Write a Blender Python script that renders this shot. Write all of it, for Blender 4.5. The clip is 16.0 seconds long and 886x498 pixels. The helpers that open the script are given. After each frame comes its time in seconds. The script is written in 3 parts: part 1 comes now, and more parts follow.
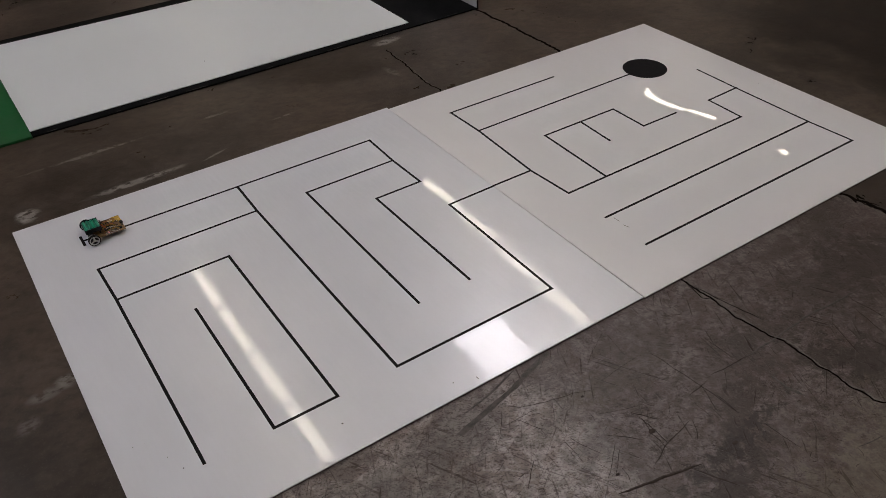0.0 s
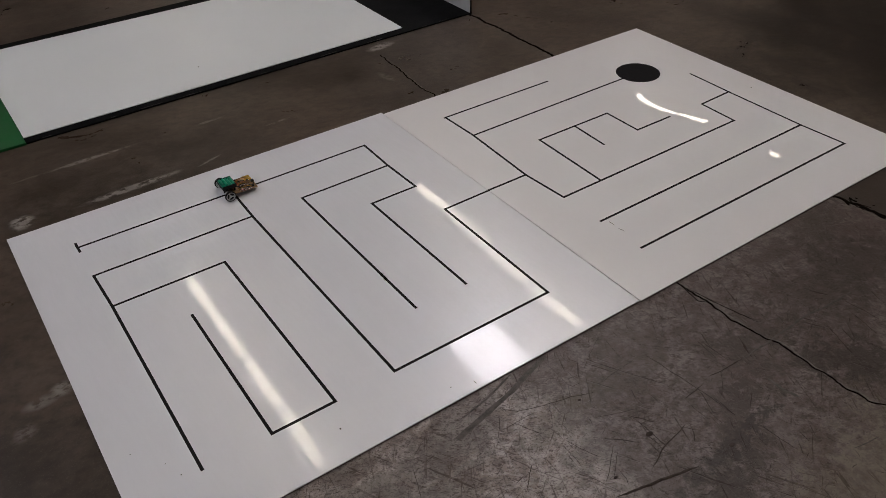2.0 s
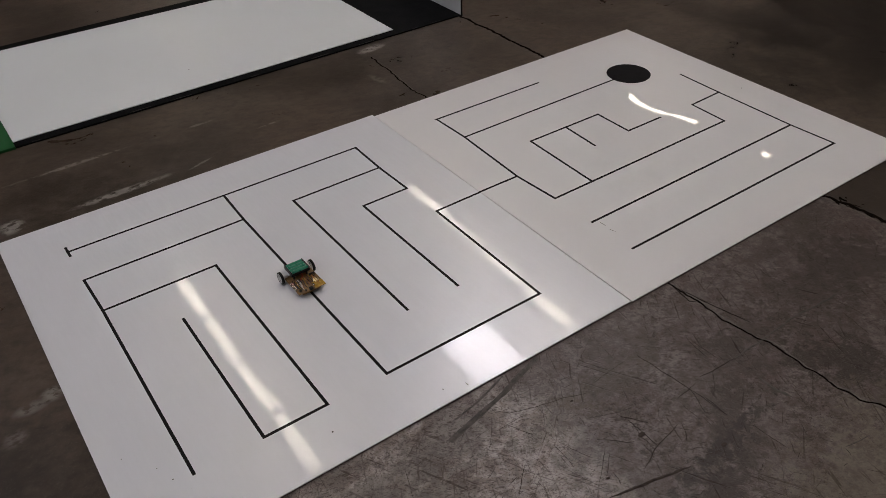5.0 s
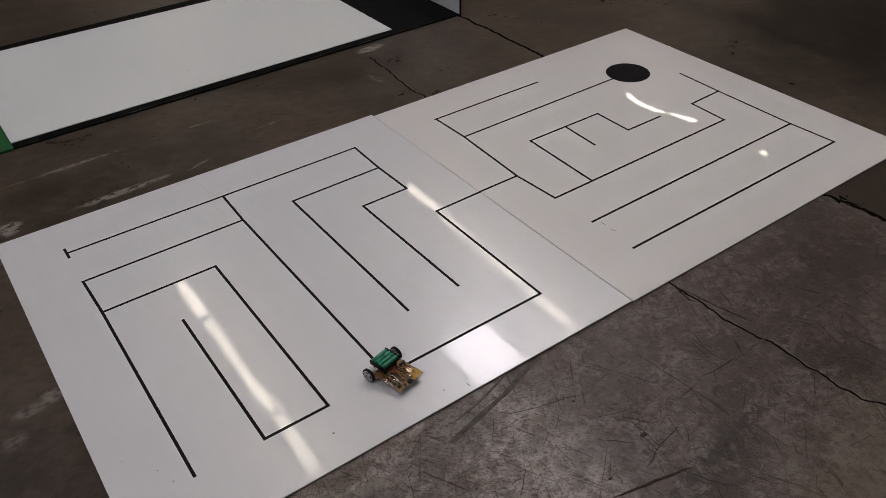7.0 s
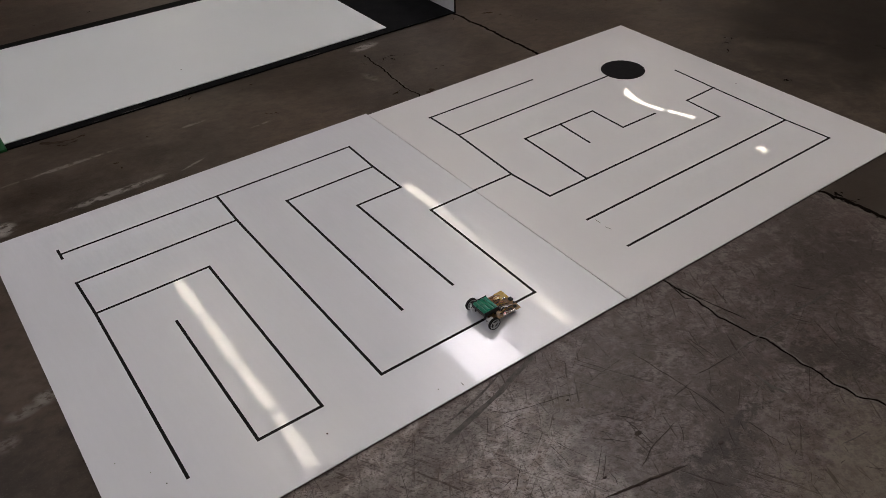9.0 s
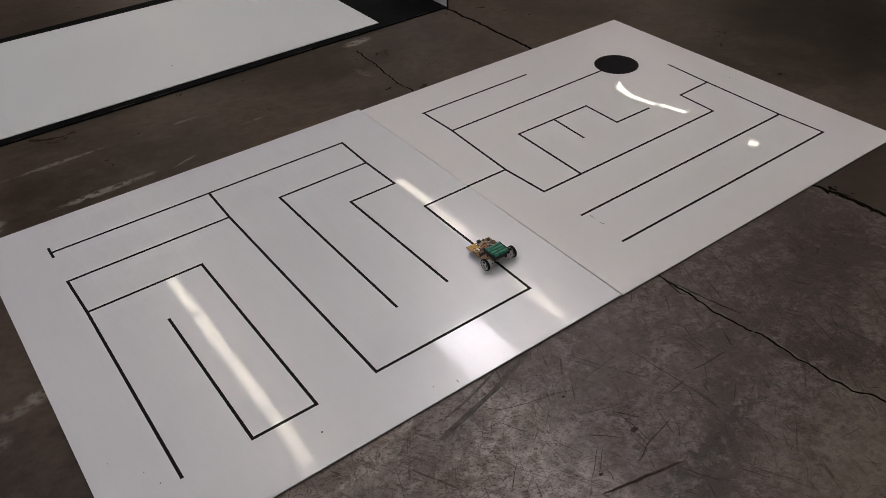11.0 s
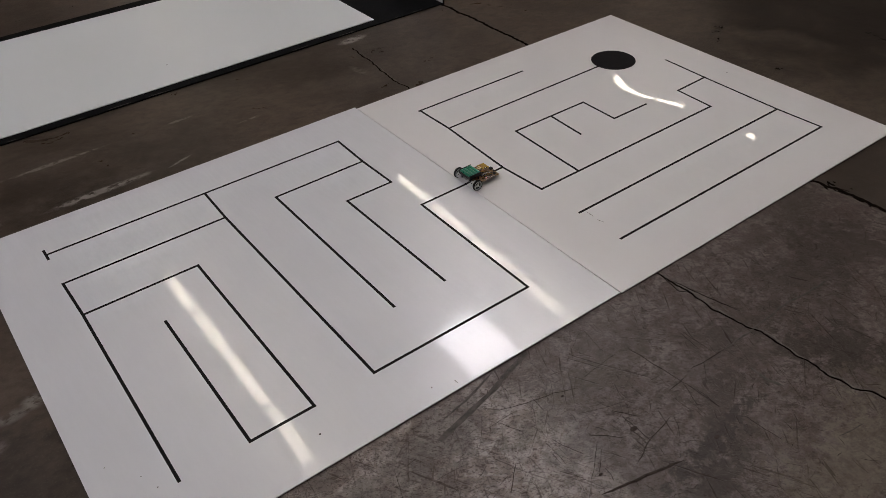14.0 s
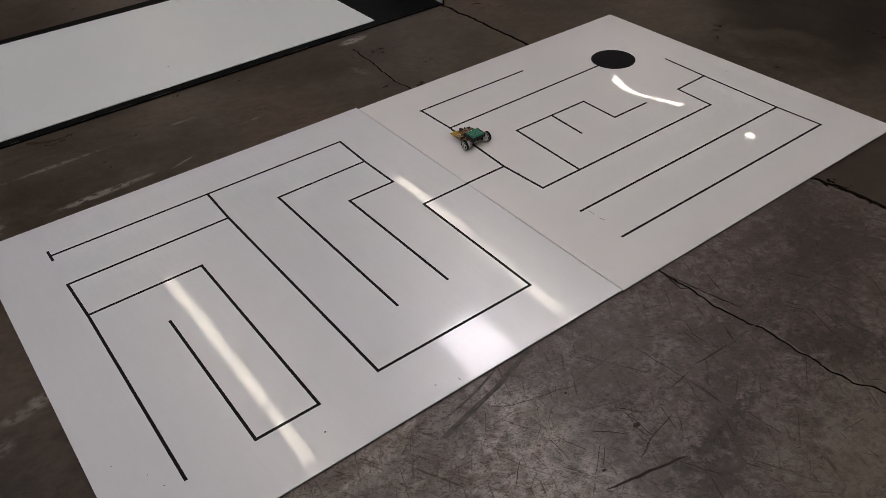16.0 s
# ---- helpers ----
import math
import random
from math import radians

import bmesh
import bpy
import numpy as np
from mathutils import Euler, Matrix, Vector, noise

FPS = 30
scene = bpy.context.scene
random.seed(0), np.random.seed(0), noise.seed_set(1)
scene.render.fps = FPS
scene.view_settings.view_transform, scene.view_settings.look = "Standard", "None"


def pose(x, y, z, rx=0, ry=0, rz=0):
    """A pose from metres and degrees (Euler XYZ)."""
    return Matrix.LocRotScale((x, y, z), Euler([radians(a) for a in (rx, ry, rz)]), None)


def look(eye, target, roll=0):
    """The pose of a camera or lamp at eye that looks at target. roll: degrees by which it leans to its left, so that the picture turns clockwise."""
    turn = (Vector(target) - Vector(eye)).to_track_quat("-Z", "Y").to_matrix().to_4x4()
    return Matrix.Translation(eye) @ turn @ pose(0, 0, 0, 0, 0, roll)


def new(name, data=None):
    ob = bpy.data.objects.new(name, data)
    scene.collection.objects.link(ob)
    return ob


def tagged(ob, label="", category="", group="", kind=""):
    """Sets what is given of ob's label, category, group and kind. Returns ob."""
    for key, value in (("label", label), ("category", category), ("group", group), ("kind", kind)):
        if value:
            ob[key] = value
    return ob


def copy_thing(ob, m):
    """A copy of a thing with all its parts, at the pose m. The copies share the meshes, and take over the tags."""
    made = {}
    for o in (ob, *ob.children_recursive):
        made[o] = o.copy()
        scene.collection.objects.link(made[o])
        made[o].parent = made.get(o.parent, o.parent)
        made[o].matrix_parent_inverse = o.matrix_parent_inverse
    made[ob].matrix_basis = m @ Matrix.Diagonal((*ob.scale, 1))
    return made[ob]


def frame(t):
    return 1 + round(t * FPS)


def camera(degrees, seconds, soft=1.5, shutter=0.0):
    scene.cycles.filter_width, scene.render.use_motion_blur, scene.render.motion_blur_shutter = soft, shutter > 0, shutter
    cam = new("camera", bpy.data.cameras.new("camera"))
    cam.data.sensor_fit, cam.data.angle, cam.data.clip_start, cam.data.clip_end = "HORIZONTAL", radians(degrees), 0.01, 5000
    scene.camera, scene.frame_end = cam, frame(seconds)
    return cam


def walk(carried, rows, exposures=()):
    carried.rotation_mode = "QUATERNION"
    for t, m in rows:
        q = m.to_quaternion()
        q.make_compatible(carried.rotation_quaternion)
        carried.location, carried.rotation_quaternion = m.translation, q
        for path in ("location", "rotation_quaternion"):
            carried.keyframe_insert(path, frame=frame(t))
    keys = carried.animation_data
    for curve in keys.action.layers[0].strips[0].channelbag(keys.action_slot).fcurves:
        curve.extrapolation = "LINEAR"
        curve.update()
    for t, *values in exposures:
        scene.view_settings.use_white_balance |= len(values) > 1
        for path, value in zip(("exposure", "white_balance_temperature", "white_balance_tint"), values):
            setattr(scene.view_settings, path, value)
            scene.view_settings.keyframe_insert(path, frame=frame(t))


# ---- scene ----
cam = camera(57.5, 16.0, soft=0.6)
PATH = [
    (0, (0.0, -2.2, 1.322), (0.866, -0.877, 0.098), -1.9),
    (0.5, (-0.002, -2.201, 1.324), (0.87, -0.88, 0.102), -1.9),
    (1, (-0.003, -2.2, 1.328), (0.872, -0.881, 0.106), -1.9),
    (1.5, (-0.006, -2.197, 1.325), (0.878, -0.879, 0.107), -1.8),
    (2, (-0.009, -2.197, 1.325), (0.876, -0.879, 0.109), -1.8),
    (2.5, (-0.006, -2.198, 1.327), (0.878, -0.878, 0.113), -1.9),
    (3, (-0.005, -2.197, 1.325), (0.887, -0.881, 0.112), -1.7),
    (3.5, (-0.006, -2.196, 1.323), (0.887, -0.88, 0.111), -1.8),
    (4, (-0.004, -2.199, 1.325), (0.894, -0.886, 0.112), -1.7),
    (6.5, (-0.007, -2.194, 1.325), (0.896, -0.885, 0.111), -1.9),
    (7, (-0.006, -2.191, 1.323), (0.897, -0.884, 0.109), -1.9),
    (7.5, (-0.006, -2.188, 1.324), (0.905, -0.887, 0.109), -1.8),
    (8, (-0.002, -2.191, 1.323), (0.903, -0.885, 0.107), -2.1),
    (8.5, (0.0, -2.192, 1.324), (0.899, -0.882, 0.108), -2.2),
    (9, (0.008, -2.193, 1.322), (0.911, -0.89, 0.103), -2.2),
    (11.5, (0.013, -2.178, 1.318), (0.926, -0.893, 0.086), -2.1),
    (12, (0.021, -2.172, 1.319), (0.934, -0.891, 0.084), -2.1),
    (12.5, (0.024, -2.167, 1.317), (0.94, -0.888, 0.082), -2.1),
    (13, (0.021, -2.164, 1.32), (0.933, -0.889, 0.078), -2.2),
    (13.5, (0.02, -2.168, 1.318), (0.931, -0.889, 0.08), -2.4),
    (14, (0.022, -2.173, 1.319), (0.933, -0.894, 0.081), -2.5),
    (14.5, (0.019, -2.173, 1.321), (0.925, -0.891, 0.082), -2.7),
    (15, (0.018, -2.173, 1.32), (0.922, -0.89, 0.081), -2.9),
    (15.5, (0.014, -2.174, 1.321), (0.921, -0.893, 0.081), -2.9),
    (16, (0.009, -2.178, 1.322), (0.922, -0.898, 0.085), -2.8),
]
walk(cam, [(t, look(eye, target, roll)) for t, eye, target, roll in PATH])

# ---------------------------------------------------------------- light
G = 0.1524            # half a foot: the step of the maze
FLOOR_Z = -0.006      # the panels' tops lie at z = 0
LAMP_Z = 6.5
CEILING_Z = 7.0
TUBE_POWER = 14.8
SKYLIGHT_POWER = 15.5

world = bpy.data.worlds.new("hall_air")
world.use_nodes = True
world.node_tree.nodes["Background"].inputs[0].default_value = (0.9, 0.95, 1.0, 1)
world.node_tree.nodes["Background"].inputs[1].default_value = 0.05
scene.world = world
scene.view_settings.exposure = 0.0


# ---------------------------------------------------------------- material helpers
class Mat:
    """A node material with short calls for the usual nodes."""

    def __init__(self, name):
        self.m = bpy.data.materials.new(name)
        self.m.use_nodes = True
        self.t = self.m.node_tree
        self.p = self.t.nodes["Principled BSDF"]
        self.co = self.t.nodes.new("ShaderNodeTexCoord").outputs["Object"]

    def put(self, socket, value):
        if isinstance(value, bpy.types.NodeSocket):
            self.t.links.new(value, socket)
        else:
            socket.default_value = value

    def set(self, **kw):
        names = dict(color="Base Color", rough="Roughness", metal="Metallic", spec="Specular IOR Level", normal="Normal",
                     coat="Coat Weight", coat_rough="Coat Roughness", coat_normal="Coat Normal", ior="IOR",
                     emit="Emission Color", emit_power="Emission Strength", sheen="Sheen Weight", coat_ior="Coat IOR")
        for k, v in kw.items():
            if isinstance(v, tuple) and len(v) == 3:
                v = (*v, 1)
            self.put(self.p.inputs[names[k]], v)
        return self.m

    def mapping(self, scale=(1, 1, 1), turn=0.0, shift=(0, 0, 0), co=None):
        """Turns the coordinates first, then stretches and shifts them."""
        co = co or self.co
        if turn:
            n = self.t.nodes.new("ShaderNodeMapping")
            self.put(n.inputs["Vector"], co)
            n.inputs["Rotation"].default_value = (0, 0, radians(turn))
            co = n.outputs[0]
        n = self.t.nodes.new("ShaderNodeMapping")
        self.put(n.inputs["Vector"], co)
        n.inputs["Scale"].default_value, n.inputs["Location"].default_value = scale, shift
        return n.outputs[0]

    def noise(self, scale, detail=3.0, rough=0.5, co=None, warp=0.0):
        n = self.t.nodes.new("ShaderNodeTexNoise")
        self.put(n.inputs["Vector"], co or self.co)
        for k, v in (("Scale", scale), ("Detail", detail), ("Roughness", rough), ("Distortion", warp)):
            n.inputs[k].default_value = v
        return n.outputs["Fac"]

    def cells(self, scale, co=None, feature="F1"):
        n = self.t.nodes.new("ShaderNodeTexVoronoi")
        n.feature = feature
        self.put(n.inputs["Vector"], co or self.co)
        n.inputs["Scale"].default_value = scale
        return n.outputs["Distance"]

    def ramp(self, value, lo, hi, a=0.0, b=1.0, smooth=True):
        n = self.t.nodes.new("ShaderNodeMapRange")
        n.interpolation_type = "SMOOTHSTEP" if smooth else "LINEAR"
        self.put(n.inputs["Value"], value)
        for k, v in (("From Min", lo), ("From Max", hi), ("To Min", a), ("To Max", b)):
            n.inputs[k].default_value = v
        return n.outputs["Result"]

    def math(self, op, a, b=0.0, c=0.0):
        n = self.t.nodes.new("ShaderNodeMath")
        n.operation = op
        for i, v in enumerate((a, b, c)):
            self.put(n.inputs[i], v)
        return n.outputs[0]

    def mix(self, f, a, b):
        n = self.t.nodes.new("ShaderNodeMix")
        n.data_type = "RGBA"
        self.put(n.inputs[0], f)
        for i, v in ((6, a), (7, b)):
            self.put(n.inputs[i], (*v, 1) if isinstance(v, tuple) and len(v) == 3 else v)
        return n.outputs[2]

    def axes(self, co=None):
        n = self.t.nodes.new("ShaderNodeSeparateXYZ")
        self.put(n.inputs[0], co or self.co)
        return n.outputs

    def bump(self, height, strength=0.2, distance=0.001, normal=None):
        n = self.t.nodes.new("ShaderNodeBump")
        n.inputs["Strength"].default_value, n.inputs["Distance"].default_value = strength, distance
        self.put(n.inputs["Height"], height)
        if normal is not None:
            self.put(n.inputs["Normal"], normal)
        return n.outputs[0]

    def random(self):
        return self.t.nodes.new("ShaderNodeObjectInfo").outputs["Random"]


def spot_mask(k, cx, cy, hx, hy, turn, much, edge):
    """A ragged spot of the given centre, half size and turn."""
    c, n = math.cos(radians(turn)), math.sin(radians(turn))
    loc = k.mapping((1 / hx, 1 / hy, 0), 0, (0, 0, 0), k.mapping((1, 1, 0), -turn, (-cx * c - cy * n, cx * n - cy * c, 0)))
    far = k.t.nodes.new("ShaderNodeVectorMath")
    far.operation = "LENGTH"
    k.put(far.inputs[0], loc)
    return k.ramp(k.math("ADD", far.outputs["Value"], k.math("MULTIPLY_ADD", edge, 1.8, -0.9)), 1.2, 0.5, 0, much)


def concrete_material():
    k = Mat("worn_polished_concrete")
    x, y, _ = k.axes()
    big = k.noise(1.3, 4, 0.55)
    mid = k.noise(7, 6, 0.62, warp=0.6)
    fine = k.noise(55, 5, 0.65)
    grit = k.noise(260, 3, 0.6)
    # bare grey slab on one side of the panels, sealed brown slab elsewhere
    wob = k.math("MULTIPLY_ADD", k.noise(4, 3), 0.16, -0.08)
    south = k.ramp(k.math("ADD", y, wob), -1.12, -1.2, 0, 1)
    east = k.ramp(k.math("ADD", x, k.math("MULTIPLY", wob, 0.12)), 2.03, 2.005, 0, 1)
    west = k.ramp(k.math("ADD", x, wob), 0.0, 0.16, 0, 1)
    bare = k.math("MULTIPLY", k.math("MULTIPLY", south, east), west)
    brown = k.mix(k.ramp(k.noise(1.6, 6, 0.6, warp=0.5), 0.38, 0.62), (0.039, 0.0278, 0.0205), (0.1, 0.0725, 0.0545))
    brown = k.mix(k.ramp(mid, 0.42, 0.72, 0, 0.4), brown, (0.098, 0.075, 0.06))
    brown = k.mix(k.ramp(k.noise(16, 4, 0.6, k.mapping((1, 1.6, 1), 25)), 0.42, 0.75, 0, 0.5), brown, (0.034, 0.026, 0.021))
    brown = k.mix(k.ramp(k.noise(7, 4, 0.6, k.mapping(shift=(4.2, 8.1, 0))), 0.42, 0.78, 0, 0.5), brown, (0.12, 0.094, 0.076))
    brown = k.mix(k.ramp(k.noise(30, 3, 0.6, k.mapping((1, 1.4, 1), 15)), 0.4, 0.75, 0, 0.45), brown, (0.024, 0.017, 0.0135))
    brown = k.mix(spot_mask(k, 2.2, -1.28, 0.22, 0.5, 0, 0.75, mid), brown, (0.03, 0.021, 0.016))
    blotch = k.noise(15, 7, 0.7, warp=0.6)
    speckle = k.noise(125, 4, 0.68, k.mapping((1, 1.7, 1), 30), 1.0)
    # grey raised at this end to carry part of the skylight's sheen
    grey = k.mix(k.ramp(blotch, 0.45, 0.58), (0.33, 0.285, 0.268), (0.2, 0.155, 0.137))
    grey = k.mix(k.ramp(speckle, 0.53, 0.58, 0, 0.6), grey, (0.034, 0.021, 0.018))
    grey = k.mix(k.ramp(k.noise(2.6, 8, 0.66, k.mapping(shift=(7.3, 0.4, 0))), 0.5, 0.58, 0, 0.5), grey, (0.125, 0.118, 0.109))
    grey = k.mix(k.ramp(big, 0.45, 0.64, 0, 0.4), grey, (0.09, 0.066, 0.057))
    # the dirtier stretch of the bare slab, without the grey raised for sheen
    past = k.ramp(k.math("ADD", k.math("MULTIPLY_ADD", y, 0.13, x), wob), 0.57, 0.74, 0, 0.9)
    grime_or_dim = k.mix(k.ramp(k.noise(10, 8, 0.74, k.mapping(shift=(1.3, 4.4, 0)), 0.4), 0.42, 0.6), (0.142, 0.113, 0.105), (0.072, 0.047, 0.041))
    fleck = k.math("MAXIMUM", k.ramp(k.noise(44, 8, 0.8, k.mapping((1, 1.6, 1), 28), 0.3), 0.515, 0.55),
                   k.ramp(k.noise(95, 5, 0.75, k.mapping((1.6, 1, 1), -25, (2, 5, 0)), 0.5), 0.545, 0.58))
    crowd = k.ramp(k.noise(5.5, 6, 0.68, k.mapping(shift=(2.2, 6.1, 0))), 0.36, 0.58, 0.35, 0.95)
    grime_or_dim = k.mix(k.math("MULTIPLY", fleck, crowd), grime_or_dim, (0.036, 0.0205, 0.017))
    grime_or_dim = k.mix(k.ramp(k.noise(150, 4, 0.7), 0.56, 0.66, 0, 0.4), grime_or_dim, (0.2, 0.165, 0.145))
    grey = k.mix(past, grey, grime_or_dim)
    color = k.mix(bare, brown, grey)
    # reddish-brown blotches soaked into the bare slab
    soak = k.math("MULTIPLY", k.ramp(k.noise(3.4, 7, 0.66, k.mapping(shift=(3.1, 1.7, 0))), 0.52, 0.6, 0, 0.6), bare)
    color = k.mix(soak, color, (0.068, 0.050, 0.042))
    patchy = k.math("MULTIPLY_ADD", k.ramp(k.noise(34, 8, 0.8, None, 0.3), 0.36, 0.64), 0.6, k.math("MULTIPLY", k.ramp(blotch, 0.35, 0.65), 0.4))
    for cx, cy, hx, hy, turn, much, tint in (
            (0.99, -1.385, 0.12, 0.05, -8, 0.5, (0.066, 0.049, 0.035)), (0.815, -1.392, 0.11, 0.035, 4, 0.6, (0.085, 0.066, 0.048)),
            (1.47, -1.67, 0.12, 0.075, -55, 0.85, (0.03, 0.0185, 0.0145)), (1.41, -1.60, 0.08, 0.05, -40, 0.8, (0.036, 0.0225, 0.018)),
            (1.09, -1.625, 0.16, 0.04, 30, 0.75, (0.046, 0.029, 0.0235)), (0.97, -1.715, 0.16, 0.04, 12, 0.7, (0.03, 0.0185, 0.0145)),
            (1.20, -1.57, 0.06, 0.04, 40, 0.6, (0.05, 0.032, 0.026)), (1.80, -1.45, 0.16, 0.10, 0, 0.75, (0.034, 0.022, 0.018)),
            (1.84, -1.29, 0.15, 0.05, 20, 0.7, (0.048, 0.036, 0.028)), (1.68, -1.30, 0.10, 0.04, 0, 0.55, (0.05, 0.036, 0.031)),
            (0.45, -1.33, 0.16, 0.06, 0, 0.5, (0.075, 0.058, 0.05)), (1.28, -1.46, 0.06, 0.04, 20, 0.6, (0.04, 0.029, 0.024)),
            (1.25, -1.50, 0.18, 0.08, 10, 0.5, (0.05, 0.033, 0.027)), (1.68, -1.45, 0.24, 0.11, 15, 0.6, (0.042, 0.028, 0.023)),
            (1.22, -1.86, 0.24, 0.12, 10, 0.6, (0.16, 0.132, 0.1)), (1.05, -1.645, 0.19, 0.022, 7, 0.8, (0.028, 0.019, 0.016))):
        color = k.mix(k.math("MULTIPLY", spot_mask(k, cx, cy, hx, hy, turn, much, patchy), bare), color, tint)
    # ragged darker patch of floor, far beyond the right panel's end
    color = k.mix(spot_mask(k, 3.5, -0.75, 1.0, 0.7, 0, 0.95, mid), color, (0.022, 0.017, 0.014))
    # pale scraped spots with ragged edges: centre, half size, turn, density
    ragged = k.ramp(k.noise(30, 6, 0.7, k.mapping((1, 1.8, 1))), 0.39, 0.54)
    for cx, cy, hx, hy, turn, much in (
            (0.31, 0.327, 0.21, 0.010, 1, 0.4), (0.375, 0.07, 0.17, 0.016, 2, 0.5), (0.63, 0.078, 0.05, 0.006, 18, 0.4),
            (0.055, 0.08, 0.035, 0.035, 0, 0.6), (-0.07, -0.68, 0.04, 0.02, 0, 0.3), (-0.12, -0.75, 0.03, 0.025, 20, 0.22),
            (-0.02, -0.665, 0.025, 0.025, 0, 0.45), (1.53, 0.50, 0.075, 0.03, 8, 0.75), (0.72, 0.33, 0.05, 0.008, 3, 0.35),
            (0.92, 0.18, 0.05, 0.006, 4, 0.35), (-0.2, 0.02, 0.07, 0.03, 0, 0.25), (1.40, 0.25, 0.02, 0.05, 10, 0.2)):
        spot = spot_mask(k, cx, cy, hx, hy, turn, min(1.0, much * 1.15), mid)
        color = k.mix(k.math("MULTIPLY", spot, ragged), color, (0.34, 0.32, 0.295))
    # scratches in several directions, gathered in patches
    scratch = None
    for i, (turn, long, across, lo) in enumerate(((40, 12.0, 230, 0.665), (62, 8.5, 150, 0.64), (-35, 10.0, 210, 0.66),
                                                  (95, 10.5, 210, 0.645), (-68, 8.2, 140, 0.645), (125, 11.0, 190, 0.645))):
        lines = k.noise(1, 2, 0.5, k.mapping((long, across, 1), turn, (i * 3.7, i * 1.9, i * 2.3)), 0.25)
        here = k.ramp(k.noise(3.0 + i * 0.4, 3, 0.6, k.mapping(shift=(i * 5.1, 2.0, 0))), 0.42, 0.56)
        one = k.math("MULTIPLY", k.ramp(lines, lo, lo + 0.05), here)
        scratch = one if scratch is None else k.math("MAXIMUM", scratch, one)
    chips = k.math("MULTIPLY", k.ramp(k.noise(110, 3, 0.6, k.mapping((1, 2.2, 1), 55), 1.2), 0.6, 0.63), k.ramp(k.noise(5, 4, 0.6), 0.4, 0.55))
    marks = k.math("MULTIPLY", k.math("MAXIMUM", scratch, chips), bare)
    color = k.mix(k.math("MULTIPLY", marks, 0.42), color, (0.03, 0.022, 0.019))
    color = k.mix(k.math("MULTIPLY", k.ramp(fine, 0.42, 0.66, 0.0, 0.5), k.ramp(bare, 0, 1, 0.35, 1)), color, (0.044, 0.031, 0.0255))
    color = k.mix(k.ramp(grit, 0.55, 0.75, 0.0, 0.16), color, (0.19, 0.17, 0.15))
    height = k.math("ADD", k.math("MULTIPLY", fine, 0.5), k.math("SUBTRACT", k.math("MULTIPLY", grit, 0.25), k.math("MULTIPLY", marks, 0.6)))
    height = k.math("ADD", height, k.math("MULTIPLY", k.noise(9, 2), 1.2))
    dull = k.math("MULTIPLY", k.math("MAXIMUM", marks, k.math("MAXIMUM", k.ramp(speckle, 0.53, 0.6, 0, 0.8), k.math("MULTIPLY", past, 0.55))), bare)
    rough = k.math("ADD", k.ramp(bare, 0, 1, 0.3, 0.37), k.math("MULTIPLY_ADD", mid, 0.22, -0.1))
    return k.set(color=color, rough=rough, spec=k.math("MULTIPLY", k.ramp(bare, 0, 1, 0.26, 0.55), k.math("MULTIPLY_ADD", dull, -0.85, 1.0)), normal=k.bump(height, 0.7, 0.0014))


def board_material(name, tint, gloss=0.52, spec=0.36, wave_depth=0.0008, bow=0.0, sheen_rough=0.3, worn_rough=0.05, comb_depth=0.00004, wear=0.3):
    """Glossy white hardboard: a lacquer that waves a little, hazy with wear and combed by fine lengthwise scratches."""
    k = Mat(name)
    x, y, _ = k.axes()
    wave = k.noise(2.6, 2, 0.45)
    hair = k.noise(1, 1, 0.5, k.mapping((5, 150, 1), 93))
    hair2 = k.noise(1, 1, 0.5, k.mapping((6, 110, 1), 80, (4, 2, 0)))
    nick = k.ramp(k.noise(1, 2, 0.5, k.mapping((16, 120, 1), 58, (1, 7, 0))), 0.66, 0.72)
    peel = k.noise(150, 2, 0.5)
    dirt = k.noise(2.1, 3, 0.5)
    speck = k.ramp(k.noise(120, 2, 0.6), 0.76, 0.79, 0, 0.3)
    color = k.mix(k.ramp(dirt, 0.3, 0.7), tint, tuple(c * 0.982 for c in tint))
    color = k.mix(speck, color, (0.5, 0.48, 0.45))
    low = k.bump(wave, 0.5, wave_depth)
    if bow:   # the sheet has a shallow buckle across it
        dip, off = k.math("MULTIPLY_ADD", y, 7.5, 4.0), k.math("MULTIPLY_ADD", x, -5.0, 4.1)
        far = k.math("ADD", k.math("MULTIPLY", dip, dip), k.math("MULTIPLY", off, off))
        bulge = k.math("MULTIPLY", off, k.math("POWER", 2.718, k.math("MULTIPLY", far, -1.0)))
        low = k.bump(bulge, 1.0, bow, low)
    comb = k.math("ADD", k.math("MULTIPLY", k.math("ADD", hair, hair2), 0.85), k.math("ADD", k.math("MULTIPLY", peel, 0.5), nick))
    top = k.bump(comb, 0.4, comb_depth, low)
    worn = k.math("ADD", k.math("MULTIPLY", k.math("ADD", hair, hair2), 0.35), k.math("MULTIPLY", k.noise(38, 5, 0.7, k.mapping((1, 0.35, 1), 4)), 0.65))
    streaks = k.math("ADD", k.math("MULTIPLY", k.math("ADD", hair, hair2), 0.32), k.math("MULTIPLY", k.noise(45, 5, 0.75, k.mapping((1, 0.25, 1), 3)), 0.36))
    gloss = k.ramp(streaks, 0.4, 0.6, gloss * (1 - wear), gloss * (1 + 0.5 * wear))
    return k.set(color=color, rough=sheen_rough, spec=spec, normal=low, coat=gloss, coat_rough=k.ramp(worn, 0.52, 0.8, worn_rough * 0.6, worn_rough), coat_normal=top)


